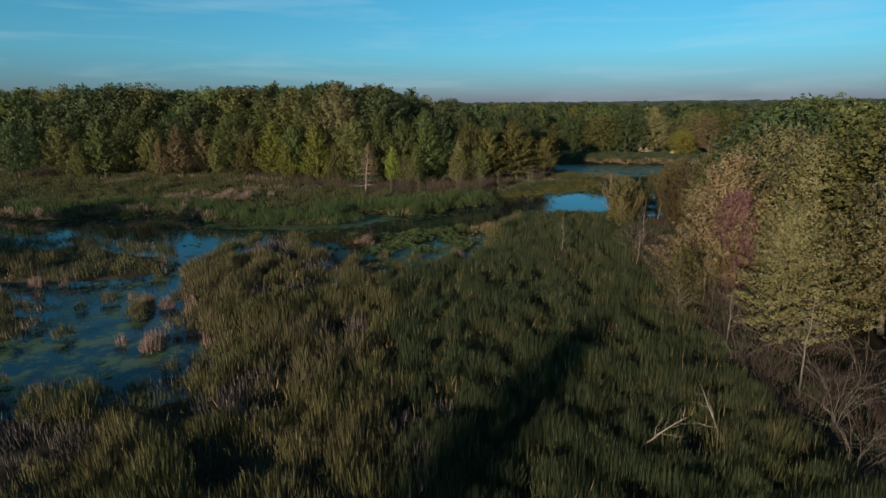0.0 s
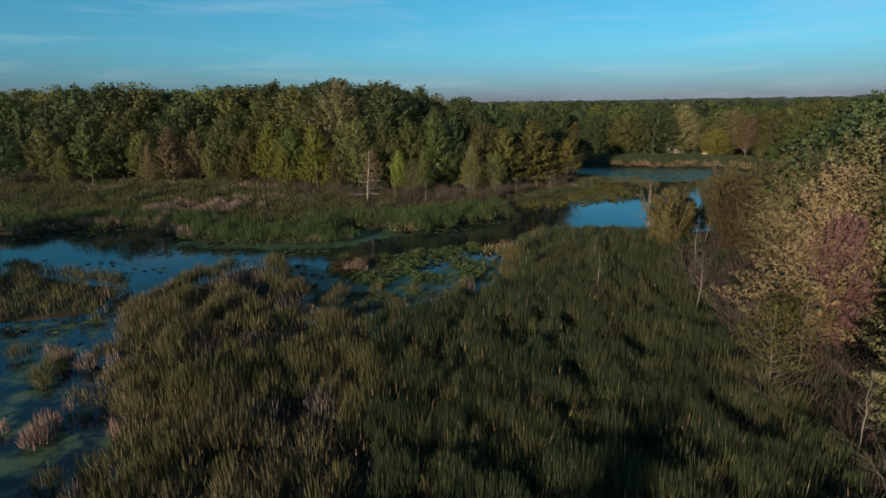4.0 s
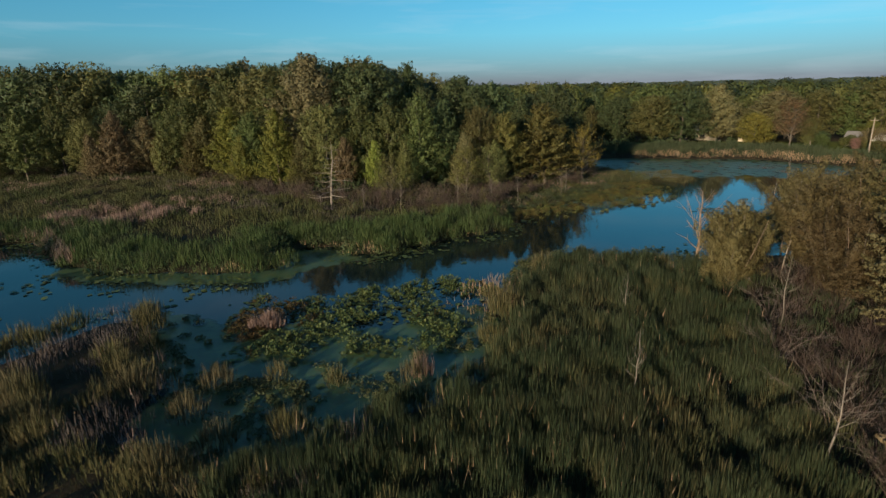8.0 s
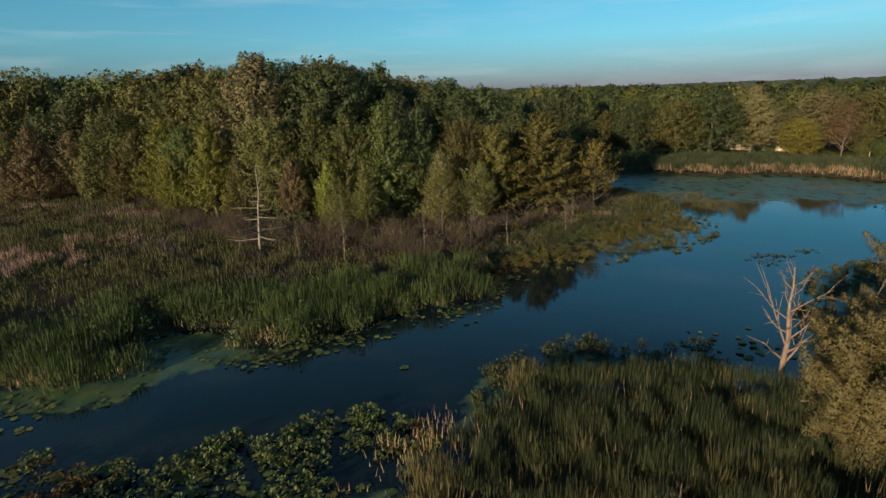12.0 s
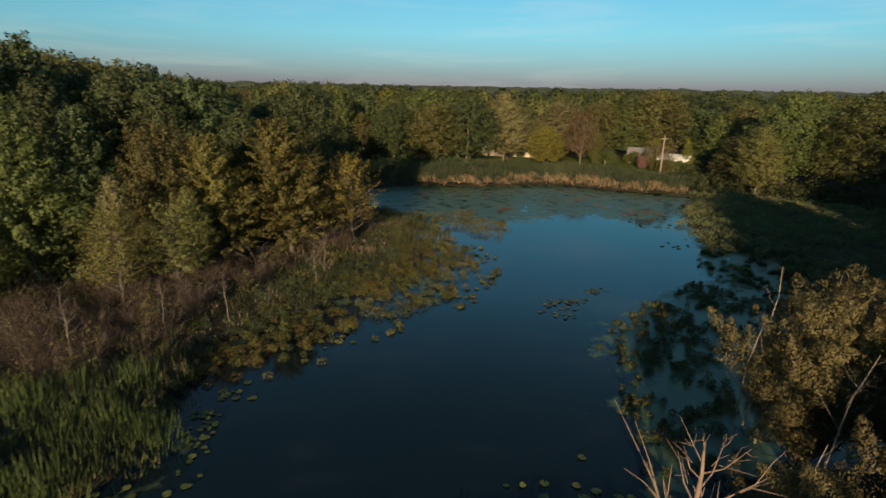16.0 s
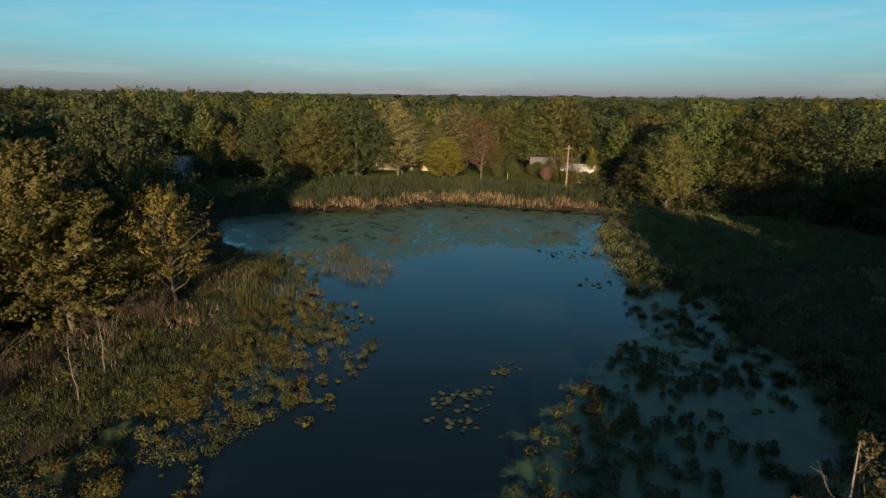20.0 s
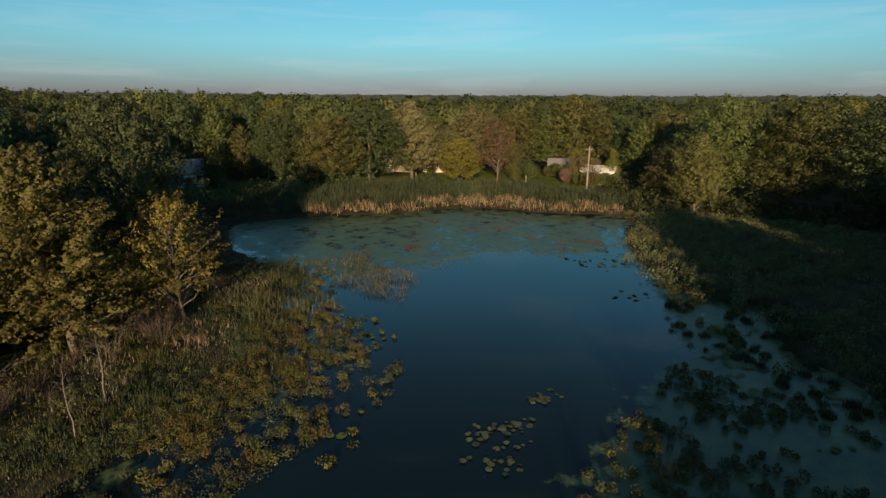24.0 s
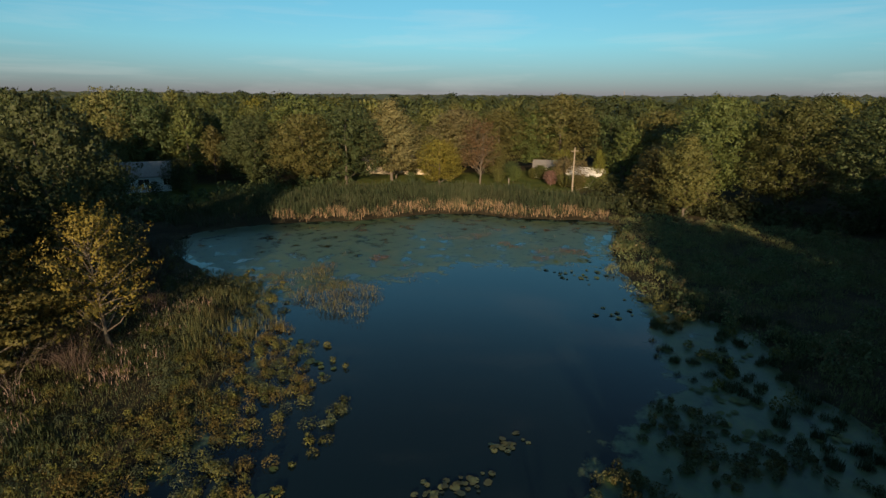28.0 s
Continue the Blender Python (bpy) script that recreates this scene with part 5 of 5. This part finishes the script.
for x, y, h, tint in ((93.5, 94, 3.0, "olive"), (95, 98, 2.0, "deep"), (97, 107, 3.2, "green"), (96.5, 91, 2.8, "olive"), (99, 105.5, 3.0, "olive"), (97.5, 103, 2.0, "deep"), (103, 104, 2.6, "green"), (99, 91, 3.0, "deep"), (72, 116, 2.4, "deep"), (78, 125, 2.8, "green"), (84, 118, 3.2, "olive"), (90, 107, 3.4, "green"), (92, 110, 4.0, "deep"), (93.5, 100.5, 3.0, "plum"), (97, 100, 3.0, "olive"), (95, 102, 3.0, "green"), (98.5, 104, 2.6, "deep"), (96, 99.5, 5.5, "rust"), (96, 95, 2.6, "lime"), (87, 108, 3.0, "olive"), (25, 128, 5.0, "deep"), (34, 129, 6.0, "deep"), (30, 126, 2.6, "deep"), (35, 127, 3.4, "green")):
    place(REAR[0], x, y, h / 16, turns.random() * 6.28, tint, f"garden bush with {COLOURS[tint]}", "garden bushes", 1.3)

for cx_, cy_, ax_, ay_ in ((98.8, 106.3, 0.707, -0.707), (95.5, 95.0, 0.5, -0.866)):
    for k in (-1.8, -0.9, 0.1, 1.2, 2.0):
        place(REAR[0], cx_ + 1.7 * k * ax_, cy_ + 1.7 * k * ay_, (2.1 + 0.7 * turns.random()) / 16, turns.random() * 6.28, "olive" if k < 0 else "green", "clipped green hedge bush before the white house", "hedge bushes", 1.5)

# the woods behind: single trees near the marsh, an uncountable mass further off
CLEAR = [raster(p) for p in (CHANNEL, POOL, LEFT_BED, SOUTH_MARSH, NORTH_MARSH, BRUSH_BAND, FAR_REEDS, EAST_MARSH, LAWN, EAST_EDGE, SHORE_PADS, EAST_FILM)]
clear = np.any(CLEAR, axis=0)
spots = [(x, y) for rows in (FRONT, FRONT_LOW, FAR_SIDE, BEHIND_HOUSES, NEAR_EAST) for _, x, y, *_ in rows] + [(28, 23.5), (32, 21), (25.5, 16), (31, 16), (37, 18)]
SIGHT = [(29, 133, 7), (79, 132, 7), (99, 97, 6), (102, 109.5, 7), (92, 93, 7), (95, 104, 5), (87, 83, 9), (46, 6, 4), (97, 65, 4), (22, 86, 5), (24, 99, 5), (26, 112, 5)]  # houses and what leaves them in sight; (46, 6) lets the sun through
soft_clear = blurred(clear, 5)
rnd = np.random.default_rng(77)
single, mass = [], []
for ix in range(-38, 38):
    for iy in range(-16, 36):
        x, y = ix * 8.0 + rnd.uniform(-2.8, 2.8), iy * 8.0 + rnd.uniform(-2.8, 2.8)
        inner = -158 < x < 138 and -88 < y < 168
        if inner and sample(soft_clear, x, y) > 0.04 or (x < -150 and 0 < y < 50) or (y < -36 and -190 < x < 8):
            continue
        if math.hypot(x, y - 20) > 265 or x < 6 and y < -58 and math.hypot(x + 14, y + 60) < 20:
            continue
        if min(math.hypot(x - a, y - b) for a, b in spots) < (7.0 if x > 40 else 4.6) or any(math.hypot(x - a, y - b) < r for a, b, r in SIGHT):
            continue
        (single if inner and (y > -20 or y > -60 and 0 < x < 75) else mass).append((x, y))
openness = blurred(clear, 20)
single.sort(key=lambda p: -sample(openness, *p))
mass += single[300:]
TINTS = ["green", "green", "deep", "deep", "olive", "olive", "silver", "green", "ashgold", "olive", "deep", "green", "deep", "green", "rust"]


def wood_height(x, y):
    """Height of a tree in the woods: lower along the edges, taller deep inside and towards the north-west."""
    depth = 1 - min(float(sample(openness, x, y)) / 0.45, 1) if -158 < x < 138 and -88 < y < 168 else 1
    h = 8.8 + 5.6 * rnd.random() + 1.8 * depth + 2.6 * float(fractal(x, y, 40, 2))
    if y > 60 and x < 14:
        h += (1.6 + 5.2 * depth) * min(max((10 - x) / 40, -0.1), 1)
    return h


for i, (x, y) in enumerate(single[:300]):
    models = MID if math.hypot(x - 14, y - 36) < 85 else REAR
    kind = int(rnd.integers(len(models)))
    tint = TINTS[int(rnd.integers(len(TINTS)))]
    # darker tints behind the front rows, partly painted shade
    if y > 60 and x < 24 and sample(openness, x, y) > 0.12:
        tint = ("green", "deep", "green", "deep", "olive")[i % 5]
    if -8 < x < 26 and 60 < y < 105:
        tint = "deep"
    elif y > 100 and x > 26 or x > 95:
        tint = ("deep", "green", "deep", "olive", "green")[i % 5]
    place(models[kind], x, y, wood_height(x, y) / 16, rnd.random() * 6.28, tint, f"forest tree with {COLOURS[tint]}", "forest trees", 0.9 + 0.45 * rnd.random())

pos, nrm, siz, col = [], [], [], []
for x, y in mass:
    d = math.hypot(x, y - 20)
    h = wood_height(x, y) + min(max(d - 120, 0) * 0.004, 6)
    k = 1300 if y > 20 and x > -90 and d < 150 else 640 if y > 0 and d < 190 else 240 if y > 0 else 60
    lobes = sphere_dirs(rnd, 16)
    lobes[:, 2] = np.where(lobes[:, 2] < -0.3, -lobes[:, 2], lobes[:, 2])
    lobe = lobes[rnd.integers(16, size=k)]
    dirs = sphere_dirs(rnd, k)
    dirs = unit(dirs - 2 * np.minimum((dirs * lobe).sum(1, keepdims=True) + 0.15, 0) * lobe)
    depth = np.where(np.arange(k) % 4 == 0, 0.62, 0.85 + 0.25 * rnd.random(k))
    shell = lobe * 0.66 + dirs * 0.40 * depth[:, None]
    w, up = 3.4 + 1.8 * rnd.random(), 4.0 + 2.4 * rnd.random()
    pos.append(np.array([x, y, h - up]) + shell * [w, w, up])
    nrm.append(dirs + 0.4 * lobe + [0, 0, 0.15])
    siz.append((0.20 if k > 1000 else 0.29 if k > 500 else 0.50) * (0.6 + 0.6 * rnd.random(k)) * np.where(np.arange(k) % 4 == 0, 1.6, 1.0))
    col.append(np.full(k, rnd.choice(4, p=[0.38, 0.32, 0.22, 0.08])))
pos, nrm, siz, col = np.concatenate(pos), np.concatenate(nrm), np.concatenate(siz), np.concatenate(col)
for i, (tint, words) in enumerate((("green", "green"), ("deep", "dark green"), ("olive", "olive"), ("lime", "yellowing"))):
    facing = nrm[col == i]
    v, f = leaf_quads(rnd, pos[col == i], facing + rnd.normal(size=facing.shape) * 0.45, siz[col == i], 0.7)
    tagged(part("far_woods", soften(np_mesh("far_woods", v, f), facing), LEAF[tint]), f"mass of {words} treetops in the distant woods", "woods", kind="stuff")

# canopy of the woods out to the horizon
ang = np.linspace(0, 2 * np.pi, 721)[:-1]
rad = 235 * 1.028 ** np.arange(96)
ra, rr = np.meshgrid(ang, rad, indexing="ij")
cx, cy = rr * np.sin(ra), 20 + rr * np.cos(ra)
cz = 6.5 + 9.5 * np.abs(fractal(cx, cy, 13, 1) * 2 - 0.9) ** 0.6 + 5 * fractal(cx, cy, 160, 4) + np.minimum((rr - 120) * 0.004, 6)
cz += 4 * fractal(cx, cy, 700, 6) - 6 * np.clip((800 - rr) / 500, 0, 1)
cz[:, :3] -= np.array([9, 5, 2])
idx = np.arange(cx.size).reshape(cx.shape)
nxt = np.roll(idx, -1, 0)
quads = np.stack([idx[:, :-1], idx[:, 1:], nxt[:, 1:], nxt[:, :-1]], -1).reshape(-1, 4)
CANOPY, n_, l_, p_ = mat("canopy")
c1_, c2_ = noise_node(n_, l_, 0.06, 6, 0.6), noise_node(n_, l_, 0.9, 4, 0.7)
cr_ = ramp(n_, [(0.3, (0.026, 0.045, 0.016)), (0.5, (0.052, 0.070, 0.022)), (0.7, (0.095, 0.095, 0.034))])
l_.new(c1_.outputs["Fac"], cr_.inputs["Fac"])
l_.new(mixc(n_, l_, 0.6, cr_.outputs["Color"], c2_.outputs["Color"], "SOFT_LIGHT"), p_.inputs["Base Color"])
p_.inputs["Roughness"].default_value = 0.9
b_ = n_.new("ShaderNodeBump")
b_.inputs["Strength"].default_value, b_.inputs["Distance"].default_value = 1.0, 1.5
l_.new(c2_.outputs["Fac"], b_.inputs["Height"])
l_.new(b_.outputs["Normal"], p_.inputs["Normal"])
tagged(part("horizon_woods", np_mesh("horizon_woods", np.stack([cx, cy, cz], -1).reshape(-1, 3), quads), CANOPY), "endless green woods reaching the horizon", "woods", kind="stuff")

# ---- bare and dead trees ----


def bare_tree(name, seed, height, base_r, branches, low, spread, material, label, forked=0, level=False, fine=2, lean=0.05):
    """A leafless tree: a trunk and single branches, each with a few twigs."""
    rng = np.random.default_rng(seed)
    root = tagged(new(name), label, "dead tree" if "dead" in label else "bare tree")
    k = 8
    t = np.linspace(0, 1, k)
    sway = np.cumsum(rng.normal(size=(k, 2)) * 0.012 * height, axis=0)
    sway += np.outer(t, rng.normal(size=2)) * lean * height
    line = np.stack([sway[:, 0], sway[:, 1], t * height - 0.3 * (t == 0)], 1)
    part("trunk", np_mesh("trunk", *tube(line, base_r * (1 - 0.82 * t), 7), True), material, root)
    for b in range(branches):
        s = low + (0.97 - low) * (b + rng.random() * 0.7) / branches
        p0 = np.array([np.interp(s, t, line[:, i]) for i in range(3)])
        a = b * 2.4 + rng.random() * 1.2
        length = spread * height * (1.05 - s * (0.75 if level else 0.55)) * (0.6 + 0.6 * rng.random())
        rise = -0.08 + 0.1 * rng.random() if level else 0.5 + 0.7 * rng.random()
        w = np.array([np.cos(a), np.sin(a), rise])
        w /= np.linalg.norm(w)
        p1 = p0 + w * length * 0.5 + rng.normal(size=3) * 0.04 * length
        p2 = p0 + w * length + np.array([0, 0, (0.04 if level else 0.18) * length]) + rng.normal(size=3) * 0.06 * length
        r = base_r * (1 - 0.82 * s) * 0.5
        pieces = [tube([p0, p1, p2], [r, r * 0.65, r * 0.2], 5)]
        for q in range(fine):
            g = 0.35 + 0.55 * rng.random()
            o = p0 + (p2 - p0) * g
            e = o + (w + rng.normal(size=3) * 0.55) * length * 0.35
            pieces.append(tube([o, (o + e) / 2 + rng.normal(size=3) * 0.02 * length, e], [r * 0.4, r * 0.3, r * 0.12], 4))
        part("branch", np_mesh("branch", *joined(pieces), True), material, root)
    return root


def stand_at(ob, x, y, turn=0.0, scale=1.0, copy=False, label=""):
    m = Matrix.Translation((x, y, float(ground_z(x, y)))) @ Matrix.Rotation(turn, 4, "Z") @ Matrix.Scale(scale, 4)
    if copy:
        return tagged(copy_thing(ob, m), label)
    ob.matrix_basis = m
    return ob


stand_at(bare_tree("dead_conifer", 31, 9.2, 0.16, 30, 0.16, 0.40, DEAD, "bleached dead conifer with level broken branches", level=True, fine=1, lean=0.01), -19.8, 48)
stand_at(bare_tree("dead_willow", 32, 6.9, 0.18, 18, 0.22, 0.38, DEAD_WARM, "bare dead willow with pale crooked limbs by the pond", fine=4, lean=0.06), 16.8, 19.3)
stand_at(bare_tree("dead_snag", 33, 9.6, 0.075, 5, 0.45, 0.22, DEAD, "tall bare dead snag rising from the willows", fine=3, lean=0.05), 28, 25)
stand_at(bare_tree("dead_snag", 34, 8.0, 0.07, 5, 0.5, 0.2, DEAD_WARM, "thin bare dead snag among the willows", fine=2, lean=0.08), 30.5, 24)
birch = bare_tree("bare_sapling", 35, 4.5, 0.045, 14, 0.4, 0.24, SAPLING, "pale bare dead sapling standing in the reeds", fine=4, lean=0.05)
stand_at(birch, 15.9, 5.8, 0.3, 1.15)
for x, y, s, turn in ((6.6, 8.0, 0.7, 1.2), (3.5, -2, 0.85, 2.0), (9, -7.5, 1.05, 3.3), (13, 53, 0.8, 0.5), (14.2, 56, 0.8, 4.0), (-10, 42.5, 0.95, 2.6), (-2.8, 45, 1.0, 5.1),
                      (6, 49, 0.8, 0.9), (2, 48, 0.75, 3.0), (9, -30, 1.2, 1.0), (12, -33, 1.3, 2.1), (8, -24, 0.9, 4.4), (11, -16, 1.0, 5.5), (-15, 45, 0.8, 0.2)):
    stand_at(birch, x, y, turn, s, True, "pale bare sapling with fine twigs")
slim_dead = bare_tree("dead_sapling", 38, 6.5, 0.055, 5, 0.5, 0.26, DEAD, "thin crooked dead stem among the willows", fine=1, lean=0.10)
stand_at(slim_dead, 27.2, 25.6, 0.4, 1.15)
for x, y, s, turn in ((28.8, 26.2, 0.95, 2.2), (29.6, 25.2, 0.8, 4.0), (32, 24.6, 1.0, 5.2), (35.5, 23.5, 1.1, 1.1), (19.5, 19, 0.85, 2.0), (23, 17, 1.0, 3.1), (26, 21, 1.0, 0.6)):
    stand_at(slim_dead, x, y, turn, s, True, "thin crooked dead stem among the willows")


def bare_shrub(name, seed, height, stems, label):
    """A leafless shrub: curved stems that arch away from one foot."""
    rng = np.random.default_rng(seed)
    root = tagged(new(name), label, "bare shrub")
    for s in range(stems):
        a, reach = s * 2.4 + rng.random(), height * (0.25 + 0.6 * rng.random())
        t = np.linspace(0, 1, 6)
        bow = np.stack([reach * t**1.6 * np.cos(a), reach * t**1.6 * np.sin(a), height * (0.7 + 0.4 * rng.random()) * np.sin(t * 1.5)], 1)
        bow += np.cumsum(rng.normal(size=(6, 3)) * 0.05, axis=0)
        bow[0] = (0, 0, -0.2)
        pieces = [tube(bow, 0.013 * (1 - 0.8 * t), 4)]
        for q in range(11):
            g = 0.35 + 0.6 * rng.random()
            o = np.array([np.interp(g, t, bow[:, i]) for i in range(3)])
            e = o + rng.normal(size=3) * [0.4, 0.4, 0.2] + [0.35 * np.cos(a), 0.35 * np.sin(a), 0.25]
            pieces.append(tube([o, (o + e) / 2 + rng.normal(size=3) * 0.05, e], [0.006, 0.005, 0.002], 3))
        part("stem", np_mesh("stem", *joined(pieces), True), TWIG, root)
    return root


shrub = bare_shrub("bare_shrub", 41, 2.8, 9, "tangled bare grey shrub at the foot of the wood")
stand_at(shrub, 7, -27, 0.0, 1.1)
for x, y, s, turn in ((8.5, -33, 1.3, 1.1), (10.5, -25, 1.0, 2.3), (6.5, -20, 0.9, 3.7), (9.5, -12.5, 1.0, 4.2), (11, -5, 1.1, 5.0), (6, -37, 1.2, 0.7), (10, -38, 1.4, 2.9), (12.5, 1, 1.0, 1.9),
                      (15, 6, 1.0, 0.3), (12, -20, 1.1, 3.3), (13.5, -29, 1.2, 5.6), (4, 51, 0.9, 1.0), (9, 58, 1.0, 2.5), (15, 61, 0.9, 4.1), (-6, 49, 0.9, 5.3), (11, -9, 0.9, 2.0)):
    stand_at(shrub, x, y, turn, s, True, "tangled bare grey shrub in the brush")
fallen = bare_tree("fallen_branch", 36, 3.2, 0.06, 7, 0.35, 0.3, DEAD, "dead bleached branch leaning out of the reeds", fine=3, lean=0.25)
fallen.matrix_basis = Matrix.Translation((-3, -34.5, 0.6)) @ Matrix.Rotation(radians(48), 4, "Y")
copy_thing(fallen, Matrix.Translation((1.5, -35, 0.7)) @ Matrix.Rotation(2.0, 4, "Z") @ Matrix.Rotation(radians(60), 4, "Y"))

# ---- houses, pole, posts, masts ----


def box(bm, x0, y0, z0, x1, y1, z1):
    vs = [bm.verts.new(p) for p in ((x0, y0, z0), (x1, y0, z0), (x1, y1, z0), (x0, y1, z0), (x0, y0, z1), (x1, y0, z1), (x1, y1, z1), (x0, y1, z1))]
    for q in ((0, 3, 2, 1), (4, 5, 6, 7), (0, 1, 5, 4), (1, 2, 6, 5), (2, 3, 7, 6), (3, 0, 4, 7)):
        bm.faces.new([vs[i] for i in q])


def slab(x0, y0, z0, x1, y1, z1):
    bm = bmesh.new()
    box(bm, x0, y0, z0, x1, y1, z1)
    return bm


def pierced(xs, zs, holes, y, thick):
    """An upright sheet in the xz plane, with some cells of its grid left out."""
    bm = bmesh.new()
    near, back = [[[bm.verts.new((x, yy, z)) for z in zs] for x in xs] for yy in (y, y + thick)]
    solid = {(i, k) for i in range(len(xs) - 1) for k in range(len(zs) - 1)} - holes
    for i, k in solid:
        ring = [(i, k), (i + 1, k), (i + 1, k + 1), (i, k + 1)]
        bm.faces.new([near[a][b] for a, b in ring])
        bm.faces.new([back[a][b] for a, b in ring[::-1]])
        for (a, b), (c, d), other in ((ring[0], ring[1], (i, k - 1)), (ring[1], ring[2], (i + 1, k)), (ring[2], ring[3], (i, k + 1)), (ring[3], ring[0], (i - 1, k))):
            if other not in solid:
                bm.faces.new([near[c][d], near[a][b], back[a][b], back[c][d]])
    return bm


def house(x, y, turn, length, depth, wall_h, roof_h, wall, roof, windows, label, door=True):
    """A one-storey house with a gable roof; its front looks along -y before it is turned."""
    root = tagged(new("house"), label, "house")
    root.matrix_basis = Matrix.Translation((x, y, float(ground_z(x, y)) + 0.1)) @ Matrix.Rotation(radians(turn), 4, "Z")
    hl, hd, t = length / 2, depth / 2, 0.2
    cuts = sorted(windows)
    edges = [-hl] + [e for wx, ww in cuts for e in (wx - ww / 2, wx + ww / 2)] + [hl]
    part("wall", pierced(edges, [-0.4, 0.9, 2.1, wall_h], {(2 * i + 1, 1) for i in range(len(cuts))}, -hd, t), wall, root)
    part("wall", slab(-hl, hd - t, -0.4, hl, hd, wall_h), wall, root)
    for sx in (-1, 1):
        bm = bmesh.new()
        a, b = (-hl, -hl + t) if sx < 0 else (hl - t, hl)
        prof = [(-hd + t, -0.4), (hd - t, -0.4), (hd - t, wall_h), (0, wall_h + roof_h * 0.96), (-hd + t, wall_h)]
        lo, hi = [bm.verts.new((a, p, z)) for p, z in prof], [bm.verts.new((b, p, z)) for p, z in prof]
        bm.faces.new(lo[::-1])
        bm.faces.new(hi)
        for i in range(5):
            j = (i + 1) % 5
            bm.faces.new((lo[i], lo[j], hi[j], hi[i]))
        part("gable", bm, wall, root)
    for sy in (-1, 1):
        bm = bmesh.new()
        o, th = 0.45, 0.16
        prof = [(0, wall_h + roof_h), (sy * (hd + o), wall_h - o * roof_h / hd), (sy * (hd + o), wall_h - o * roof_h / hd + th), (0, wall_h + roof_h + th)]
        lo, hi = [bm.verts.new((-hl - o, p, z)) for p, z in prof], [bm.verts.new((hl + o, p, z)) for p, z in prof]
        bm.faces.new(lo)
        bm.faces.new(hi[::-1])
        for i in range(4):
            j = (i + 1) % 4
            bm.faces.new((lo[j], lo[i], hi[i], hi[j]))
        bmesh.ops.recalc_face_normals(bm, faces=bm.faces)
        part("roof", bm, roof, root)
    for wx, ww in cuts:
        win = part("window", slab(wx - ww / 2 + 0.06, -hd + 0.09, 0.96, wx + ww / 2 - 0.06, -hd + 0.12, 2.04), GLASS, root)
        a, b = wx - ww / 2, wx + ww / 2
        bm = pierced([a, a + 0.06, wx - 0.03, wx + 0.03, b - 0.06, b], [0.9, 0.96, 2.04, 2.1], {(1, 1), (3, 1)}, -hd - 0.02, 0.15)
        part("window_frame", bm, TRIM, win)
    return root


house(29, 135, -8, 9, 7, 2.6, 1.9, BLUE_WALL, ROOF_GREY, [(-3.5, 1.4), (0.5, 1.8), (4, 1.2)], "blue-grey sided house in the shade of tall trees")
house(79, 132, -38, 14, 8, 2.7, 2.0, CREAM_WALL, ROOF_GREY, [(-5, 1.4), (-2, 1.6), (2.5, 1.6), (5, 1.2)], "cream bungalow behind the lawn under a large tree")
house(102, 109.5, -45, 6, 6, 2.2, 1.0, WHITE_WALL, ROOF_GREY, [(-1.8, 1.2), (1.5, 1.2)], "white sided bungalow half hidden by trees")
house(99, 97, -60, 5.6, 5, 2.2, 1.0, WHITE_WALL, ROOF_WHITE, [(-1.5, 1.0), (1.2, 1.0)], "white sided house with a pale roof among trees")

pole = tagged(new("utility_pole"), "grey wooden utility pole beside the white house", "pole")
pole.location = (89, 91, float(ground_z(89, 91)))
part("pole", np_mesh("pole", *tube([(0, 0, -0.3), (0, 0, 4), (0, 0, 8)], [0.16, 0.14, 0.11], 8), True), POLE, pole)
part("crossarm", slab(-0.9, -0.05, 7.4, 0.9, 0.05, 7.52), POLE, pole)
post = tagged(new("fence_post"), "weathered pale fence post on the lawn", "post", "fence posts")
part("post", np_mesh("post", *tube([(0, 0, -0.2), (0, 0, 1.4), (0, 0, 2.8)], [0.09, 0.085, 0.08], 6), True), POLE, post)
post.location = (80, 97, float(ground_z(80, 97)))

mast = tagged(new("radio_mast"), "thin grey radio mast far off above the treetops", "mast", "radio masts")
part("mast", np_mesh("mast", *tube([(0, 0, 0), (0, 0, 28), (0, 0, 56)], [0.6, 0.5, 0.35], 5), True), ROOF_GREY, mast)
mast.location = (-62, 1000, 0)
copy_thing(mast, Matrix.Translation((1520, 1200, 0)) @ Matrix.Diagonal((2, 2, 0.8, 1)))
tower = tagged(new("water_tower"), "white bulb-shaped water tower on the horizon", "water tower", "water towers")
prof = [(2.2, 0), (1.6, 4), (1.5, 26), (4.5, 29), (6.3, 31.5), (6.5, 33.5), (5.2, 36), (2.6, 37.6), (0.1, 38)]
part("stem", np_mesh("stem", *tube([(0, 0, z) for _, z in prof[:3]], [r for r, _ in prof[:3]], 12), True), TRIM, tower)
part("tank", np_mesh("tank", *tube([(0, 0, z) for _, z in prof[2:]], [r for r, _ in prof[2:]], 12), True), TRIM, tower)
tower.matrix_basis = Matrix.Translation((1285, 800, -2)) @ Matrix.Scale(0.72, 4)
copy_thing(tower, Matrix.Translation((1343, 695, -3)) @ Matrix.Scale(0.72, 4))

# the first model of each kind stands deep in the northern woods
for i, ob in enumerate([*NEAR, THIN, WILLOW, *MID, *REAR]):
    x, y = -130 + 13 * i, 150 + 5 * (i % 2)
    ob.matrix_basis = Matrix.Translation((x, y, float(ground_z(x, y)))) @ Matrix.Scale(1.1, 4)
